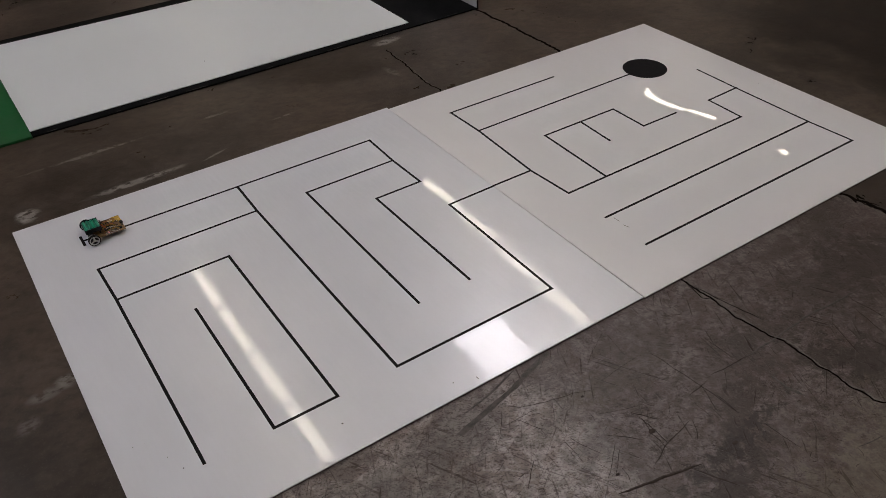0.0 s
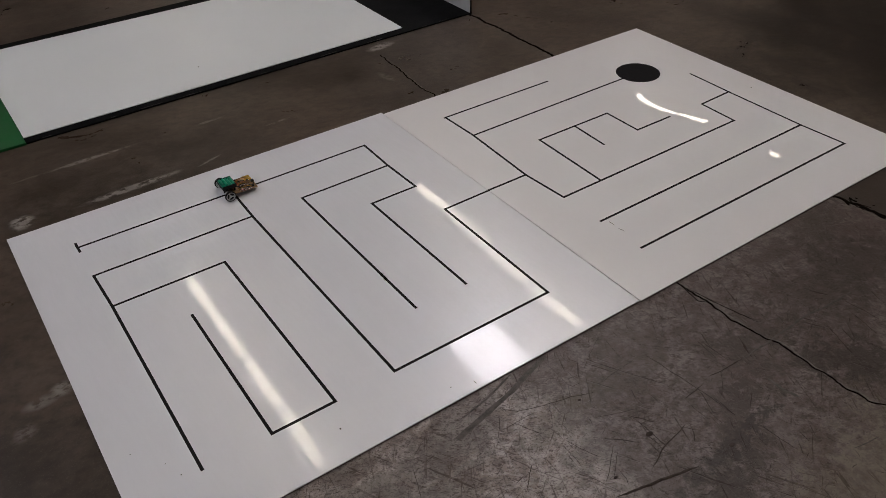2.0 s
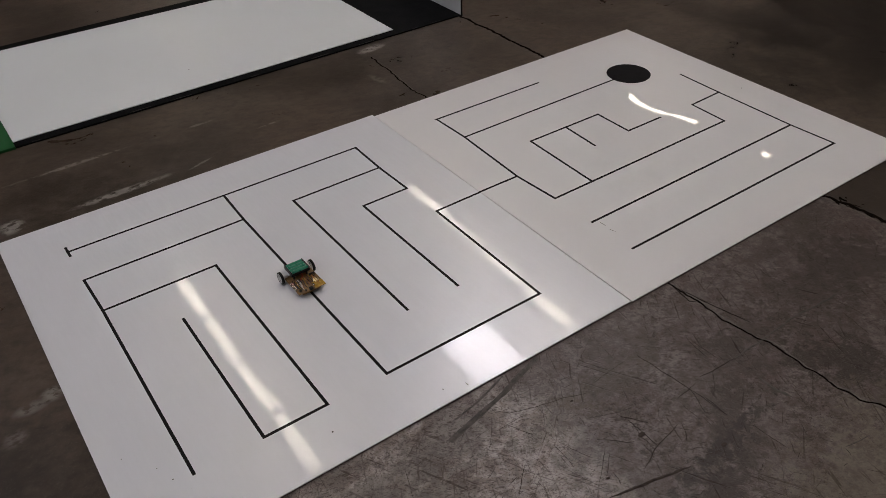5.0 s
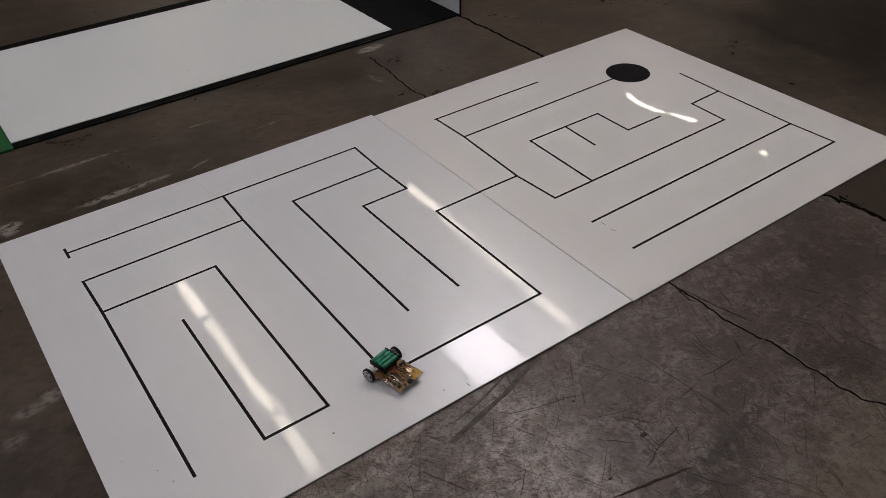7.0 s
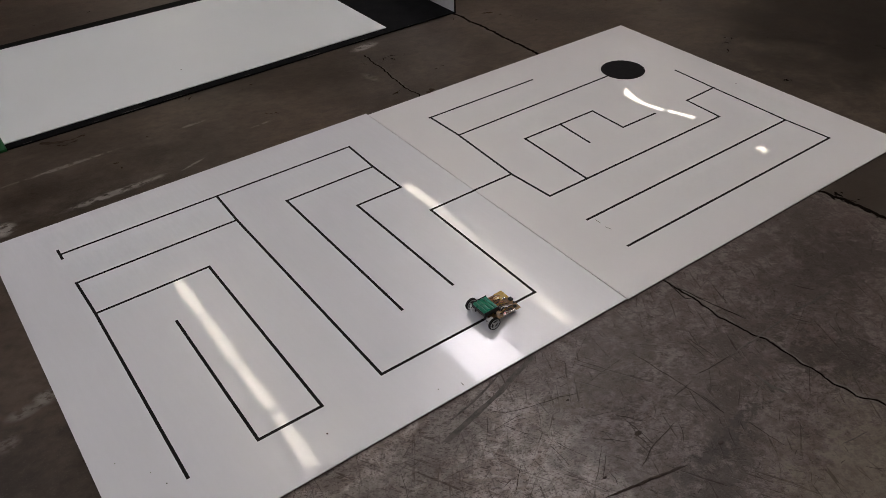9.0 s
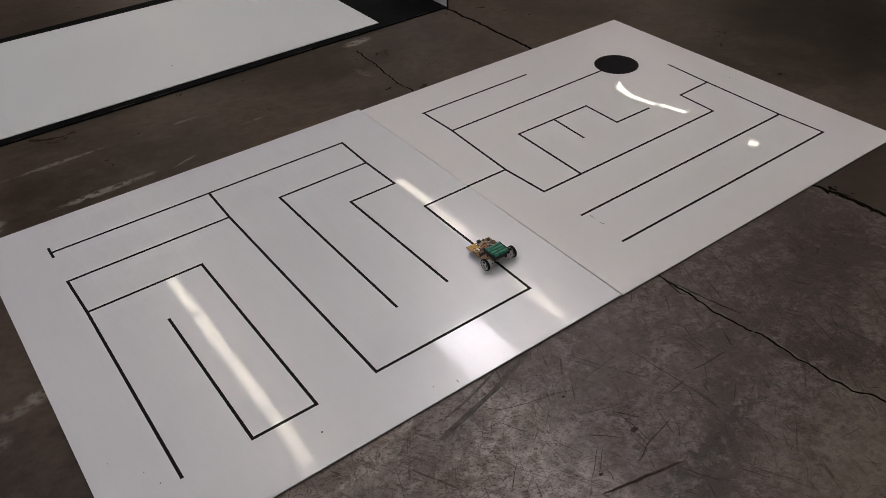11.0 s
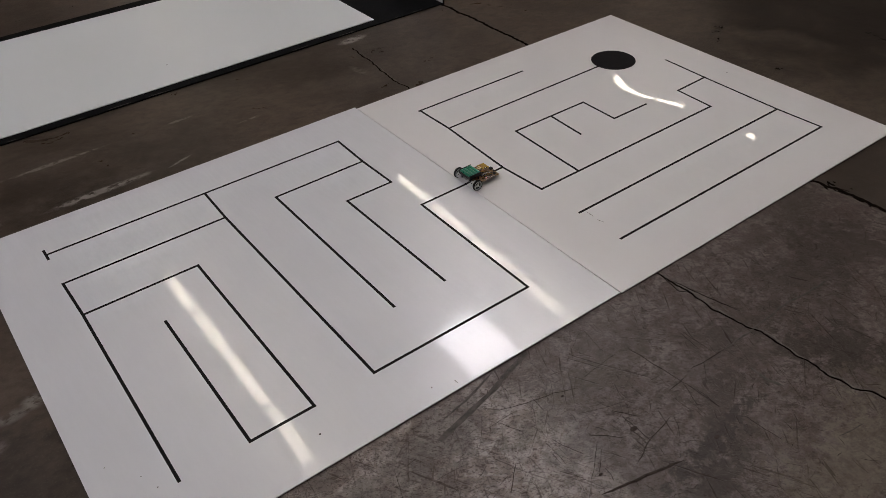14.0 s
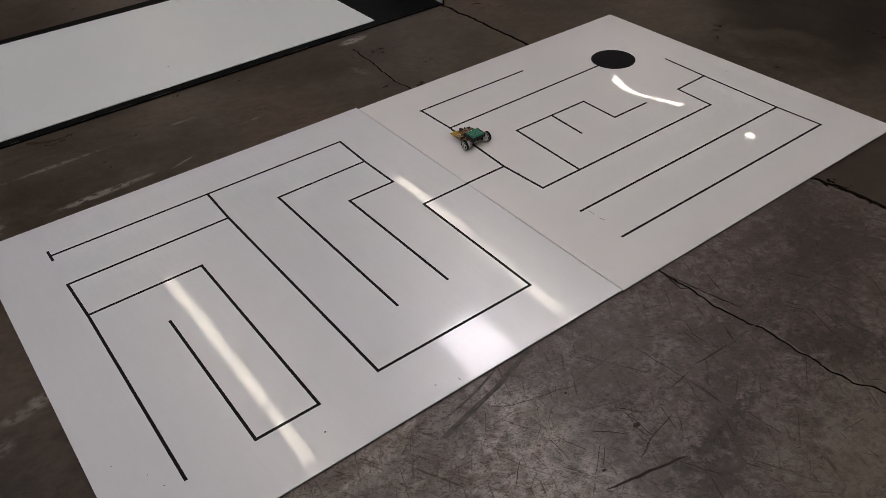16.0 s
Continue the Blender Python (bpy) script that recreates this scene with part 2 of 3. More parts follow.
def plain(name, color, rough=0.5, metal=0.0, spec=0.5, grain=0.12, scale=40.0, coat=0.0, bump=0.0):
    """A simple surface with grain and slight wear at two scales."""
    k = Mat(name)
    f = k.math("ADD", k.math("MULTIPLY", k.noise(scale, 4), 0.6), k.math("MULTIPLY", k.noise(scale * 7, 3), 0.4))
    c = k.mix(k.ramp(f, 0.35, 0.65), tuple(v * (1 - grain) for v in color), tuple(min(1, v * (1 + grain)) for v in color))
    k.set(color=c, rough=k.ramp(f, 0.3, 0.7, rough * 0.85, min(1, rough * 1.15)), metal=metal, spec=spec, coat=coat)
    if bump:
        k.set(normal=k.bump(f, bump, 0.0006))
    return k.m


def glowing(name, color, power):
    k = Mat(name)
    return k.set(color=(0.8, 0.8, 0.8), emit=color, emit_power=power)


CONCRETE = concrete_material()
BOARD = board_material("glossy_white_hardboard", (0.757, 0.756, 0.798), 0.52, 1.0, 0.0005, 0, 0.27, 0.016, 0.00004, 0.3)
BOARD_WARM = board_material("glossy_warm_white_hardboard", (0.815, 0.794, 0.803), 0.85, 0.45, 0.00012, 0.0016, 0.24, 0.008, 0.000010, 0.05)
UNDERSIDE_GAP = plain("brown_hardboard_gap", (0.09, 0.06, 0.04), 0.8)
TAPE = plain("black_vinyl_tape", (0.009, 0.008, 0.008), 0.5, spec=0.04, grain=0.25, scale=90, bump=0.1)
DISC = plain("black_card", (0.011, 0.010, 0.011), 0.6, spec=0.04, grain=0.2, scale=60)
BLACK_BOARD = plain("black_painted_board", (0.005, 0.005, 0.0055), 0.5, spec=0.03, grain=0.3, scale=14, bump=0.15)
GREEN_BOARD = plain("green_painted_board", (0.006, 0.09, 0.022), 0.45, grain=0.12, scale=9, bump=0.1)
MATTE_BOARD = board_material("white_field_hardboard", (0.68, 0.7, 0.712), 0.05, 0.12, 0.0008, 0, 0.3, 0.05)
CRACK = plain("dirt_filled_crack", (0.006, 0.004, 0.003), 0.95, spec=0.05, grain=0.3, scale=80)
CRUMB = plain("pale_broken_concrete", (0.13, 0.112, 0.1), 0.9, grain=0.35, scale=120, bump=0.5)
SCUFF = plain("grey_rubber_scuff", (0.072, 0.062, 0.056), 0.6, spec=0.25, grain=0.35, scale=70)
SCRAPE = plain("dark_gouged_concrete", (0.044, 0.033, 0.028), 0.9, spec=0.1, grain=0.35, scale=90)
WALL = plain("painted_hall_wall", (0.16, 0.15, 0.145), 0.8, grain=0.08, scale=1.5)
CEILING = plain("dark_hall_ceiling", (0.07, 0.068, 0.066), 0.85, grain=0.1, scale=1.2)
PARTITION = plain("white_laminate_panel", (0.62, 0.62, 0.62), 0.35, grain=0.04, scale=6)
ENAMEL = plain("white_enamel", (0.7, 0.7, 0.68), 0.4, grain=0.05)
TUBE_GLOW = glowing("fluorescent_diffuser", (1.0, 0.9, 0.74), TUBE_POWER)
# glow of the added fill rows, cooler to balance the warm tubes
FILL_GLOW = glowing("cool_fill_diffuser", (0.98, 0.96, 1.02), TUBE_POWER)


def uneven_skylight():
    """Milky plastic that glows less towards its near end."""
    k = Mat("uneven_skylight_diffuser")
    x, y, _ = k.axes()
    # emission ramped along y, so the reflected hot spot sits at the far end
    grime_or_dim = k.math("MULTIPLY", k.ramp(y, 3.4, 4.3, 0.72, 1.25), k.ramp(k.noise(2.2, 3), 0.3, 0.7, 0.85, 1.1))
    return k.set(color=(0.8, 0.8, 0.8), emit=(1.0, 0.93, 0.98), emit_power=k.math("MULTIPLY", grime_or_dim, SKYLIGHT_POWER))


SKY_GLOW = uneven_skylight()


# ---------------------------------------------------------------- mesh helpers
def part(name, bm, material, parent=None, label="", smooth=False):
    """Links a bmesh as one mesh object, under its thing if there is one."""
    me = bpy.data.meshes.new(name)
    bm.to_mesh(me)
    bm.free()
    me.materials.append(material)
    if smooth:
        for f in me.polygons:
            f.use_smooth = True
    ob = new(name, me)
    ob.parent = parent
    if label:
        tagged(ob, label=label)
    return ob


def box(x0, x1, y0, y1, z0, z1, bevel=0.0, bm=None, m=None):
    bm = bm or bmesh.new()
    r = bmesh.ops.create_cube(bm, size=1.0)
    bmesh.ops.scale(bm, vec=(x1 - x0, y1 - y0, z1 - z0), verts=r["verts"])
    bmesh.ops.translate(bm, vec=((x0 + x1) / 2, (y0 + y1) / 2, (z0 + z1) / 2), verts=r["verts"])
    if bevel:
        edges = list({e for v in r["verts"] for e in v.link_edges})
        out = bmesh.ops.bevel(bm, geom=edges, offset=bevel, segments=2, affect="EDGES", profile=0.5)
        verts = [v for v in out["verts"] if v.is_valid]
    else:
        verts = r["verts"]
    if m is not None:
        bmesh.ops.transform(bm, matrix=m, verts=verts)
    return bm


def turned(rings, steps=24, m=None, bm=None, closed=False):
    """A body of revolution round z: rings of (radius, height)."""
    bm = bm or bmesh.new()
    loops = []
    for r, z in rings:
        loops.append([bm.verts.new((r * math.cos(2 * math.pi * i / steps), r * math.sin(2 * math.pi * i / steps), z)) for i in range(steps)])
    pairs = list(zip(loops, loops[1:])) + ([(loops[-1], loops[0])] if closed else [])
    for a, b in pairs:
        for i in range(steps):
            bm.faces.new((a[i], a[(i + 1) % steps], b[(i + 1) % steps], b[i]))
    if not closed:
        bm.faces.new(list(reversed(loops[0])))
        bm.faces.new(loops[-1])
    bmesh.ops.recalc_face_normals(bm, faces=bm.faces)
    if m is not None:
        bmesh.ops.transform(bm, matrix=m, verts=bm.verts)
    return bm


def wire(points, radius, bm=None, steps=6):
    """A thin round wire along a soft curve through the points."""
    bm = bm or bmesh.new()
    p = [Vector(q) for q in points]
    line = []
    for i in range(len(p) - 1):
        a, b, c, d = p[max(i - 1, 0)], p[i], p[i + 1], p[min(i + 2, len(p) - 1)]
        for s in range(5):
            t = s / 5
            line.append(0.5 * ((2 * b) + (c - a) * t + (2 * a - 5 * b + 4 * c - d) * t * t + (3 * b - a - 3 * c + d) * t ** 3))
    line.append(p[-1])
    last = None
    for i, q in enumerate(line):
        way = (line[min(i + 1, len(line) - 1)] - line[max(i - 1, 0)]).normalized()
        side = way.cross((0, 0, 1))
        side = side.normalized() if side.length > 1e-4 else Vector((1, 0, 0))
        up = side.cross(way)
        ring = [bm.verts.new(q + radius * (math.cos(2 * math.pi * k / steps) * side + math.sin(2 * math.pi * k / steps) * up)) for k in range(steps)]
        if last:
            for k in range(steps):
                bm.faces.new((last[k], last[(k + 1) % steps], ring[(k + 1) % steps], ring[k]))
        last = ring
    bmesh.ops.recalc_face_normals(bm, faces=bm.faces)
    return bm


def ribbon(points, width, z, rough=0.004, step=0.012, seed=1, taper=True, bm=None, depth=0.0006):
    """A jagged flat streak along a line on the floor, as wide as given, thin at its ends."""
    bm = bm or bmesh.new()
    rnd = random.Random(seed)
    p = [Vector((x, y, 0)) for x, y in points]
    line = []
    for a, b in zip(p, p[1:]):
        n = max(2, int((b - a).length / step))
        line += [a.lerp(b, i / n) for i in range(n)]
    line.append(p[-1])
    last = None
    drift = 0.0
    for i, q in enumerate(line):
        way = (line[min(i + 1, len(line) - 1)] - line[max(i - 1, 0)]).normalized()
        side = Vector((-way.y, way.x, 0))
        drift = 0.75 * drift + rnd.uniform(-rough, rough)
        s = i / (len(line) - 1)
        w = width / 2 * rnd.uniform(0.8, 1.15) * (min(1, 6 * min(s, 1 - s) + 0.12) if taper else 1)
        c = q + side * drift
        ring = [bm.verts.new((*(c + side * w).xy, z)), bm.verts.new((*c.xy, z + depth)), bm.verts.new((*(c - side * w).xy, z))]
        if last:
            bm.faces.new((last[0], ring[0], ring[1], last[1]))
            bm.faces.new((last[1], ring[1], ring[2], last[2]))
        last = ring
    bmesh.ops.recalc_face_normals(bm, faces=bm.faces)
    for f in bm.faces:
        if f.normal.z < 0:
            f.normal_flip()
    return bm


# ---------------------------------------------------------------- the hall
HALL = (-14.0, 24.0, -14.0, 22.0)


def hall():
    x0, x1, y0, y1 = HALL
    bm = bmesh.new()
    bmesh.ops.create_grid(bm, x_segments=40, y_segments=40, size=0.5)
    bmesh.ops.scale(bm, vec=(x1 - x0, y1 - y0, 1), verts=bm.verts)
    bmesh.ops.translate(bm, vec=((x0 + x1) / 2, (y0 + y1) / 2, FLOOR_Z), verts=bm.verts)
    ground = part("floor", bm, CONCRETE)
    tagged(ground, "worn brown and grey polished concrete hall floor", "floor", kind="structure")
    for name, b in (("wall_north", (x0, x1, y1, y1 + 0.2)), ("wall_south", (x0, x1, y0 - 0.2, y0)),
                    ("wall_east", (x1, x1 + 0.2, y0, y1)), ("wall_west", (x0 - 0.2, x0, y0, y1))):
        tagged(part(name, box(*b, FLOOR_Z, CEILING_Z), WALL), "plain painted wall of a large hall", "wall", kind="structure")
    tagged(part("ceiling", box(x0, x1, y0, y1, CEILING_Z, CEILING_Z + 0.2), CEILING), "high dark hall ceiling", "ceiling", kind="structure")
    return ground


def strip_light(half=0.555, wide=0.07, glow=None):
    """A fluorescent fitting: folded housing, end caps, long diffuser."""
    top = new("strip_light")
    bm = bmesh.new()
    prof = [(-0.11, 0.0), (-0.11, 0.035), (-0.05, 0.075), (0.05, 0.075), (0.11, 0.035), (0.11, 0.0)]
    a = [bm.verts.new((x, -half, z)) for x, z in prof]
    b = [bm.verts.new((x, half, z)) for x, z in prof]
    for i in range(len(prof)):
        j = (i + 1) % len(prof)
        bm.faces.new((a[i], a[j], b[j], b[i]))
    bm.faces.new(a)
    bm.faces.new(list(reversed(b)))
    bmesh.ops.recalc_face_normals(bm, faces=bm.faces)
    part("housing", bm, ENAMEL, top)
    part("diffuser", box(-wide, wide, 0.07 - half, half - 0.07, -0.03, -0.003, 0.006), glow or TUBE_GLOW, top)
    for s in (-1, 1):
        part("end_cap", box(-0.1, 0.1, s * (half + 0.005) - 0.008, s * (half + 0.005) + 0.008, -0.032, 0.06, 0.004), ENAMEL, top)
        part("hanger", wire([(0, s * half * 0.6, 0.075), (0, s * half * 0.6, 0.3), (0, s * half * 0.6, CEILING_Z - LAMP_Z)], 0.004), ENAMEL, top)
    return tagged(top, "lit white fluorescent strip light on the ceiling, in reflected and added fill rows", "ceiling light", "strip lights in rows")


def lights():
    first = strip_light()
    first.location = (2.12, 7.57, LAMP_Z)
    # far lamps show as reflections; the nearer ones are added to fill
    rows = [(first, [2.12] * 11, [7.57 - 1.13 * i for i in range(1, 12)]), (first, [6.40 - 0.06 * i for i in range(12)], [7.57 - 1.13 * i for i in range(12)]),
            (first, [5.65] * 4, [18.8 - 1.18 * i for i in range(4)])]
    slim = strip_light(0.6, 0.055)
    slim.location = (12.2, 7.78, LAMP_Z)
    # unseen lamps that carry this row on, added for fill
    rows.append((slim, [12.15] * 6, [1.6 - 1.16 * i for i in range(6)]))
    # unseen cool rows, added only to light the hall
    cool_fill = strip_light(0.6, 0.1, FILL_GLOW)
    cool_fill.location = (-2.1, 7.54, LAMP_Z)
    rows += [(cool_fill, [-2.1] * 11, [7.54 - 1.18 * i for i in range(1, 12)]), (cool_fill, [-6.3] * 12, [7.54 - 1.18 * i for i in range(12)]),
             (cool_fill, [-10.5] * 12, [7.54 - 1.18 * i for i in range(12)])]
    for lamp, xs, ys in rows:
        for x, y in zip(xs, ys):
            copy_thing(lamp, pose(x, y, LAMP_Z))
    short = strip_light(0.35, 0.05)
    short.location = (12.25, 6.85, LAMP_Z)
    stub = strip_light(0.15, 0.05)
    stub.location = (12.2, 4.95, LAMP_Z)
    sky = new("skylight")
    x0, x1, y0, y1 = 4.47, 5.25, 0.2, 4.45
    for n, b in enumerate(((x0 - 0.08, x0, y0 - 0.08, y1 + 0.08), (x1, x1 + 0.08, y0 - 0.08, y1 + 0.08),
                           (x0, x1, y0 - 0.08, y0), (x0, x1, y1, y1 + 0.08))):
        part("curb", box(*b, LAMP_Z - 0.02, CEILING_Z), ENAMEL, sky)
    part("diffuser", box(x0, x1, y0, y1, LAMP_Z, LAMP_Z + 0.02), SKY_GLOW, sky)
    tagged(sky, "bright milky rectangular skylight panel in the ceiling", "skylight")


floor = hall()
lights()


def cracks():
    """Joints and cracks in the slab, and the rubber scuffs and gouges on it."""
    z = FLOOR_Z + 0.0006
    joint = [(2.015, 0.9), (2.013, 0.53), (2.02, 0.3), (2.014, 0.0), (2.02, -0.6), (2.017, -1.23), (2.028, -1.36), (2.02, -2.6)]
    part("slab_joint", ribbon(joint, 0.013, z, 0.0052, 0.010, 3, False), CRACK, floor, "dark dirt-filled slab joint")
    part("slab_joint_edge", ribbon([(a - 0.010, b) for a, b in joint], 0.006, z - 0.0003, 0.002, 0.014, 5, False), CRUMB, floor, "pale chipped slab edge")
    rnd = random.Random(17)
    bm = bmesh.new()
    for i in range(46):
        y = rnd.uniform(-1.75, -1.22)
        x = 2.02 + rnd.uniform(-0.006, 0.04)
        ribbon([(x, y), (x + rnd.gauss(0, 0.006), y - rnd.uniform(0.008, 0.03))], rnd.uniform(0.003, 0.012), z + 0.0002, 0.003, 0.006, i, True, bm, 0.0003)
    tagged(part("joint_chips", bm, CRACK, floor, "dark dirt-filled chips along the slab joint"), kind="stuff")
    old = [(1.487, 0.43), (1.478, 0.30), (1.468, 0.22), (1.457, 0.12), (1.453, 0.01), (1.40, -0.6)] + [(1.356, -1.228), (1.354, -1.266), (1.359, -1.324), (1.354, -1.346), (1.353, -1.390), (1.355, -1.424), (1.361, -1.465), (1.368, -1.499), (1.376, -1.517), (1.375, -1.570), (1.375, -1.614), (1.379, -1.640), (1.379, -1.682), (1.385, -1.712), (1.385, -1.738), (1.404, -1.782)] + [(1.44, -2.6)]
    part("crack", ribbon(old, 0.0056, z, 0.0032, 0.007, 8, False), CRACK, floor, "ragged dark crack across the concrete")
    part("crack_edge", ribbon([(a + 0.006, b) for a, b in old], 0.004, z - 0.0005, 0.004, 0.02, 9, False), CRUMB, floor, "pale chipped crack edge")
    part("crack", ribbon([(1.356, -1.228), (1.349, -1.284), (1.345, -1.305), (1.361, -1.323)], 0.0028, z + 0.0001, 0.0015, 0.008, 19), CRACK, floor, "short branch of the crack")
    part("crack", ribbon([(1.359, -1.262), (1.373, -1.348), (1.398, -1.445)], 0.0026, z, 0.0015, 0.012, 10), CRACK, floor, "hairline crack beside the main one")
    z += 0.0002
    part("scuff_mark", ribbon([(0.915, -1.228), (0.842, -1.248), (0.786, -1.267), (0.693, -1.287), (0.611, -1.304)], 0.0125, z, 0.0002, 0.014, 11, False), SCUFF, floor, "straight grey rubber scuff on the concrete")
    part("scuff_mark", ribbon([(0.818, -1.225), (0.727, -1.253), (0.649, -1.265)], 0.005, z, 0.0005, 0.01, 12), SCUFF, floor, "thin grey rubber scuff on the concrete")
    part("gouge", ribbon([(0.775, -1.597), (0.86, -1.617), (0.96, -1.642)], 0.006, z, 0.001, 0.008, 13), SCRAPE, floor, "dark straight gouge in the concrete")
    for n, (wide, soft, line) in enumerate((
            (0.0022, False, [(1.102, -1.361), (1.119, -1.495), (1.123, -1.598)]),
            (0.0022, False, [(1.143, -1.647), (1.150, -1.730)]),
            (0.003, False, [(1.075, -1.506), (1.131, -1.500)]),
            (0.003, False, [(1.161, -1.491), (1.266, -1.500)]),
            (0.008, True, [(1.266, -1.500), (1.481, -1.495), (1.689, -1.510)]),
            (0.002, False, [(1.232, -1.398), (1.222, -1.464)]),
            (0.002, False, [(1.240, -1.404), (1.239, -1.482)]),
            (0.002, False, [(1.125, -1.537), (1.123, -1.598)]),
            (0.0034, False, [(0.881, -1.592), (0.937, -1.570), (1.025, -1.553)]),
            (0.0018, False, [(1.030, -1.553), (1.019, -1.577), (0.995, -1.601)]),
            (0.0026, False, [(0.857, -1.482), (0.891, -1.513), (0.907, -1.529)]),
            (0.0032, False, [(0.941, -1.465), (0.976, -1.512)]),
            (0.0024, False, [(0.946, -1.484), (0.946, -1.531), (0.943, -1.569)]),
            (0.0022, False, [(1.194, -1.706), (1.188, -1.730)]),
            (0.002, False, [(1.629, -1.518), (1.637, -1.603)]),
            (0.0018, False, [(1.606, -1.548), (1.584, -1.636)]),
            (0.004, True, [(1.246, -1.794), (1.313, -1.808)]),
            (0.0018, False, [(0.730, -1.288), (0.760, -1.318), (0.809, -1.335), (0.880, -1.355), (0.929, -1.375)]),
            (0.0016, False, [(0.733, -1.342), (0.763, -1.397)]),
            (0.0015, False, [(0.704, -1.339), (0.786, -1.343)]),
            (0.002, False, [(0.697, -1.442), (0.660, -1.473), (0.641, -1.491)]),
            (0.0014, False, [(0.722, -1.304), (0.674, -1.362)]),
            (0.0014, False, [(0.778, -1.441), (0.772, -1.506)]),
            (0.0014, False, [(0.792, -1.442), (0.816, -1.508)]),
            (0.0016, False, [(0.861, -1.503), (0.783, -1.565)]),
            (0.0014, False, [(0.859, -1.520), (0.804, -1.564)]),
            (0.0018, False, [(1.541, -1.634), (1.552, -1.691)]),
            (0.012, True, [(1.265, -1.569), (1.263, -1.615), (1.275, -1.648)]),
            (0.0016, False, [(0.938, -1.562), (0.936, -1.533), (0.947, -1.488)]),
            (0.002, False, [(1.117, -1.504), (1.090, -1.573)]),
            (0.0016, False, [(1.134, -1.547), (1.159, -1.536), (1.197, -1.501)]),
    )):
        part("long_scratch", ribbon(line, wide * 0.7, z + 0.00005 * (n % 3), 0.0012, 0.009, 60 + n), SCUFF if soft else SCRAPE, floor, "dark scratch in the concrete")
    for x, y, r in ((0.941, -1.527, 0.0075), (0.888, -1.373, 0.0035), (0.808, -1.564, 0.004), (1.055, -1.645, 0.006)):
        part("pit", turned([(r, 0), (r * 0.8, 0.0006), (r * 0.2, 0.0008)], 7, Matrix.Translation((x, y, z)) @ Matrix.Diagonal((1.3, 0.8, 1, 1))), SCRAPE, floor, "small dark pit in the concrete")
    # loose scratches, too many to count
    rnd = random.Random(41)
    bm = bmesh.new()
    for i in range(420):
        x, y = rnd.uniform(0.25, 1.95), rnd.uniform(-1.95, -1.24)
        a, n = rnd.choice((0.2, 0.5, -0.4, 1.1, 2.2, 1.6)) + rnd.gauss(0, 0.25), rnd.uniform(0.004, 0.02) * (4 if rnd.random() < 0.1 else 1)
        dx, dy = math.cos(a) * n, math.sin(a) * n
        ribbon([(x - dx, y - dy), (x + rnd.gauss(0, 0.003), y + rnd.gauss(0, 0.003)), (x + dx, y + dy)], rnd.uniform(0.0004, 0.0012), z - 0.0001, 0.0009, 0.01, i, True, bm, 0.0002)
    tagged(part("scratches", bm, SCRAPE, floor, "fine dark scratches scattered over the grey concrete"), kind="stuff")


cracks()


# ---------------------------------------------------------------- the maze panels
def panel(w, h, material, label, at, lean=0.0):
    """A white hardboard square with a dark underside for its shadow gap; its far corner is its origin, it runs towards
    +x and -y.
    """
    top = new("maze_panel")
    board = box(0, w, -h, 0, -0.0032, 0, 0.0006)
    for v in board.verts:
        if v.co.x > w / 2:
            v.co.x += v.co.y * lean
    part("board", board, material, top)
    # dark underside, drawn down to the floor for the shaded gap
    part("underside_gap", box(0.001, w - 0.006, -h + 0.001, -0.001, FLOOR_Z, -0.0032), UNDERSIDE_GAP, top, "dark brown hardboard underside that fills the shadow gap")
    top.matrix_basis = at
    return tagged(top, label, "floor panel", "maze panels laid side by side")


def tape(top, x0, y0, x1, y1, width=0.0074, end=0.0):
    """A strip of tape between two grid points, half a width over at corners."""
    a, b = Vector((x0 * G, y0 * G, 0)), Vector((x1 * G, y1 * G, 0))
    way = (b - a).normalized()
    a, b = a - way * width * 0.5, b + way * width * (0.5 - end)
    long = (b - a).length
    m = Matrix.Translation((a + b) / 2) @ Matrix.Rotation(math.atan2(way.y, way.x), 4, "Z")
    lift = 0.00035 if abs(way.x) > abs(way.y) else 0.0002
    return part("tape_line", box(-long / 2, long / 2, -width / 2, width / 2, 0.00001, lift, 0, None, m), TAPE, top)


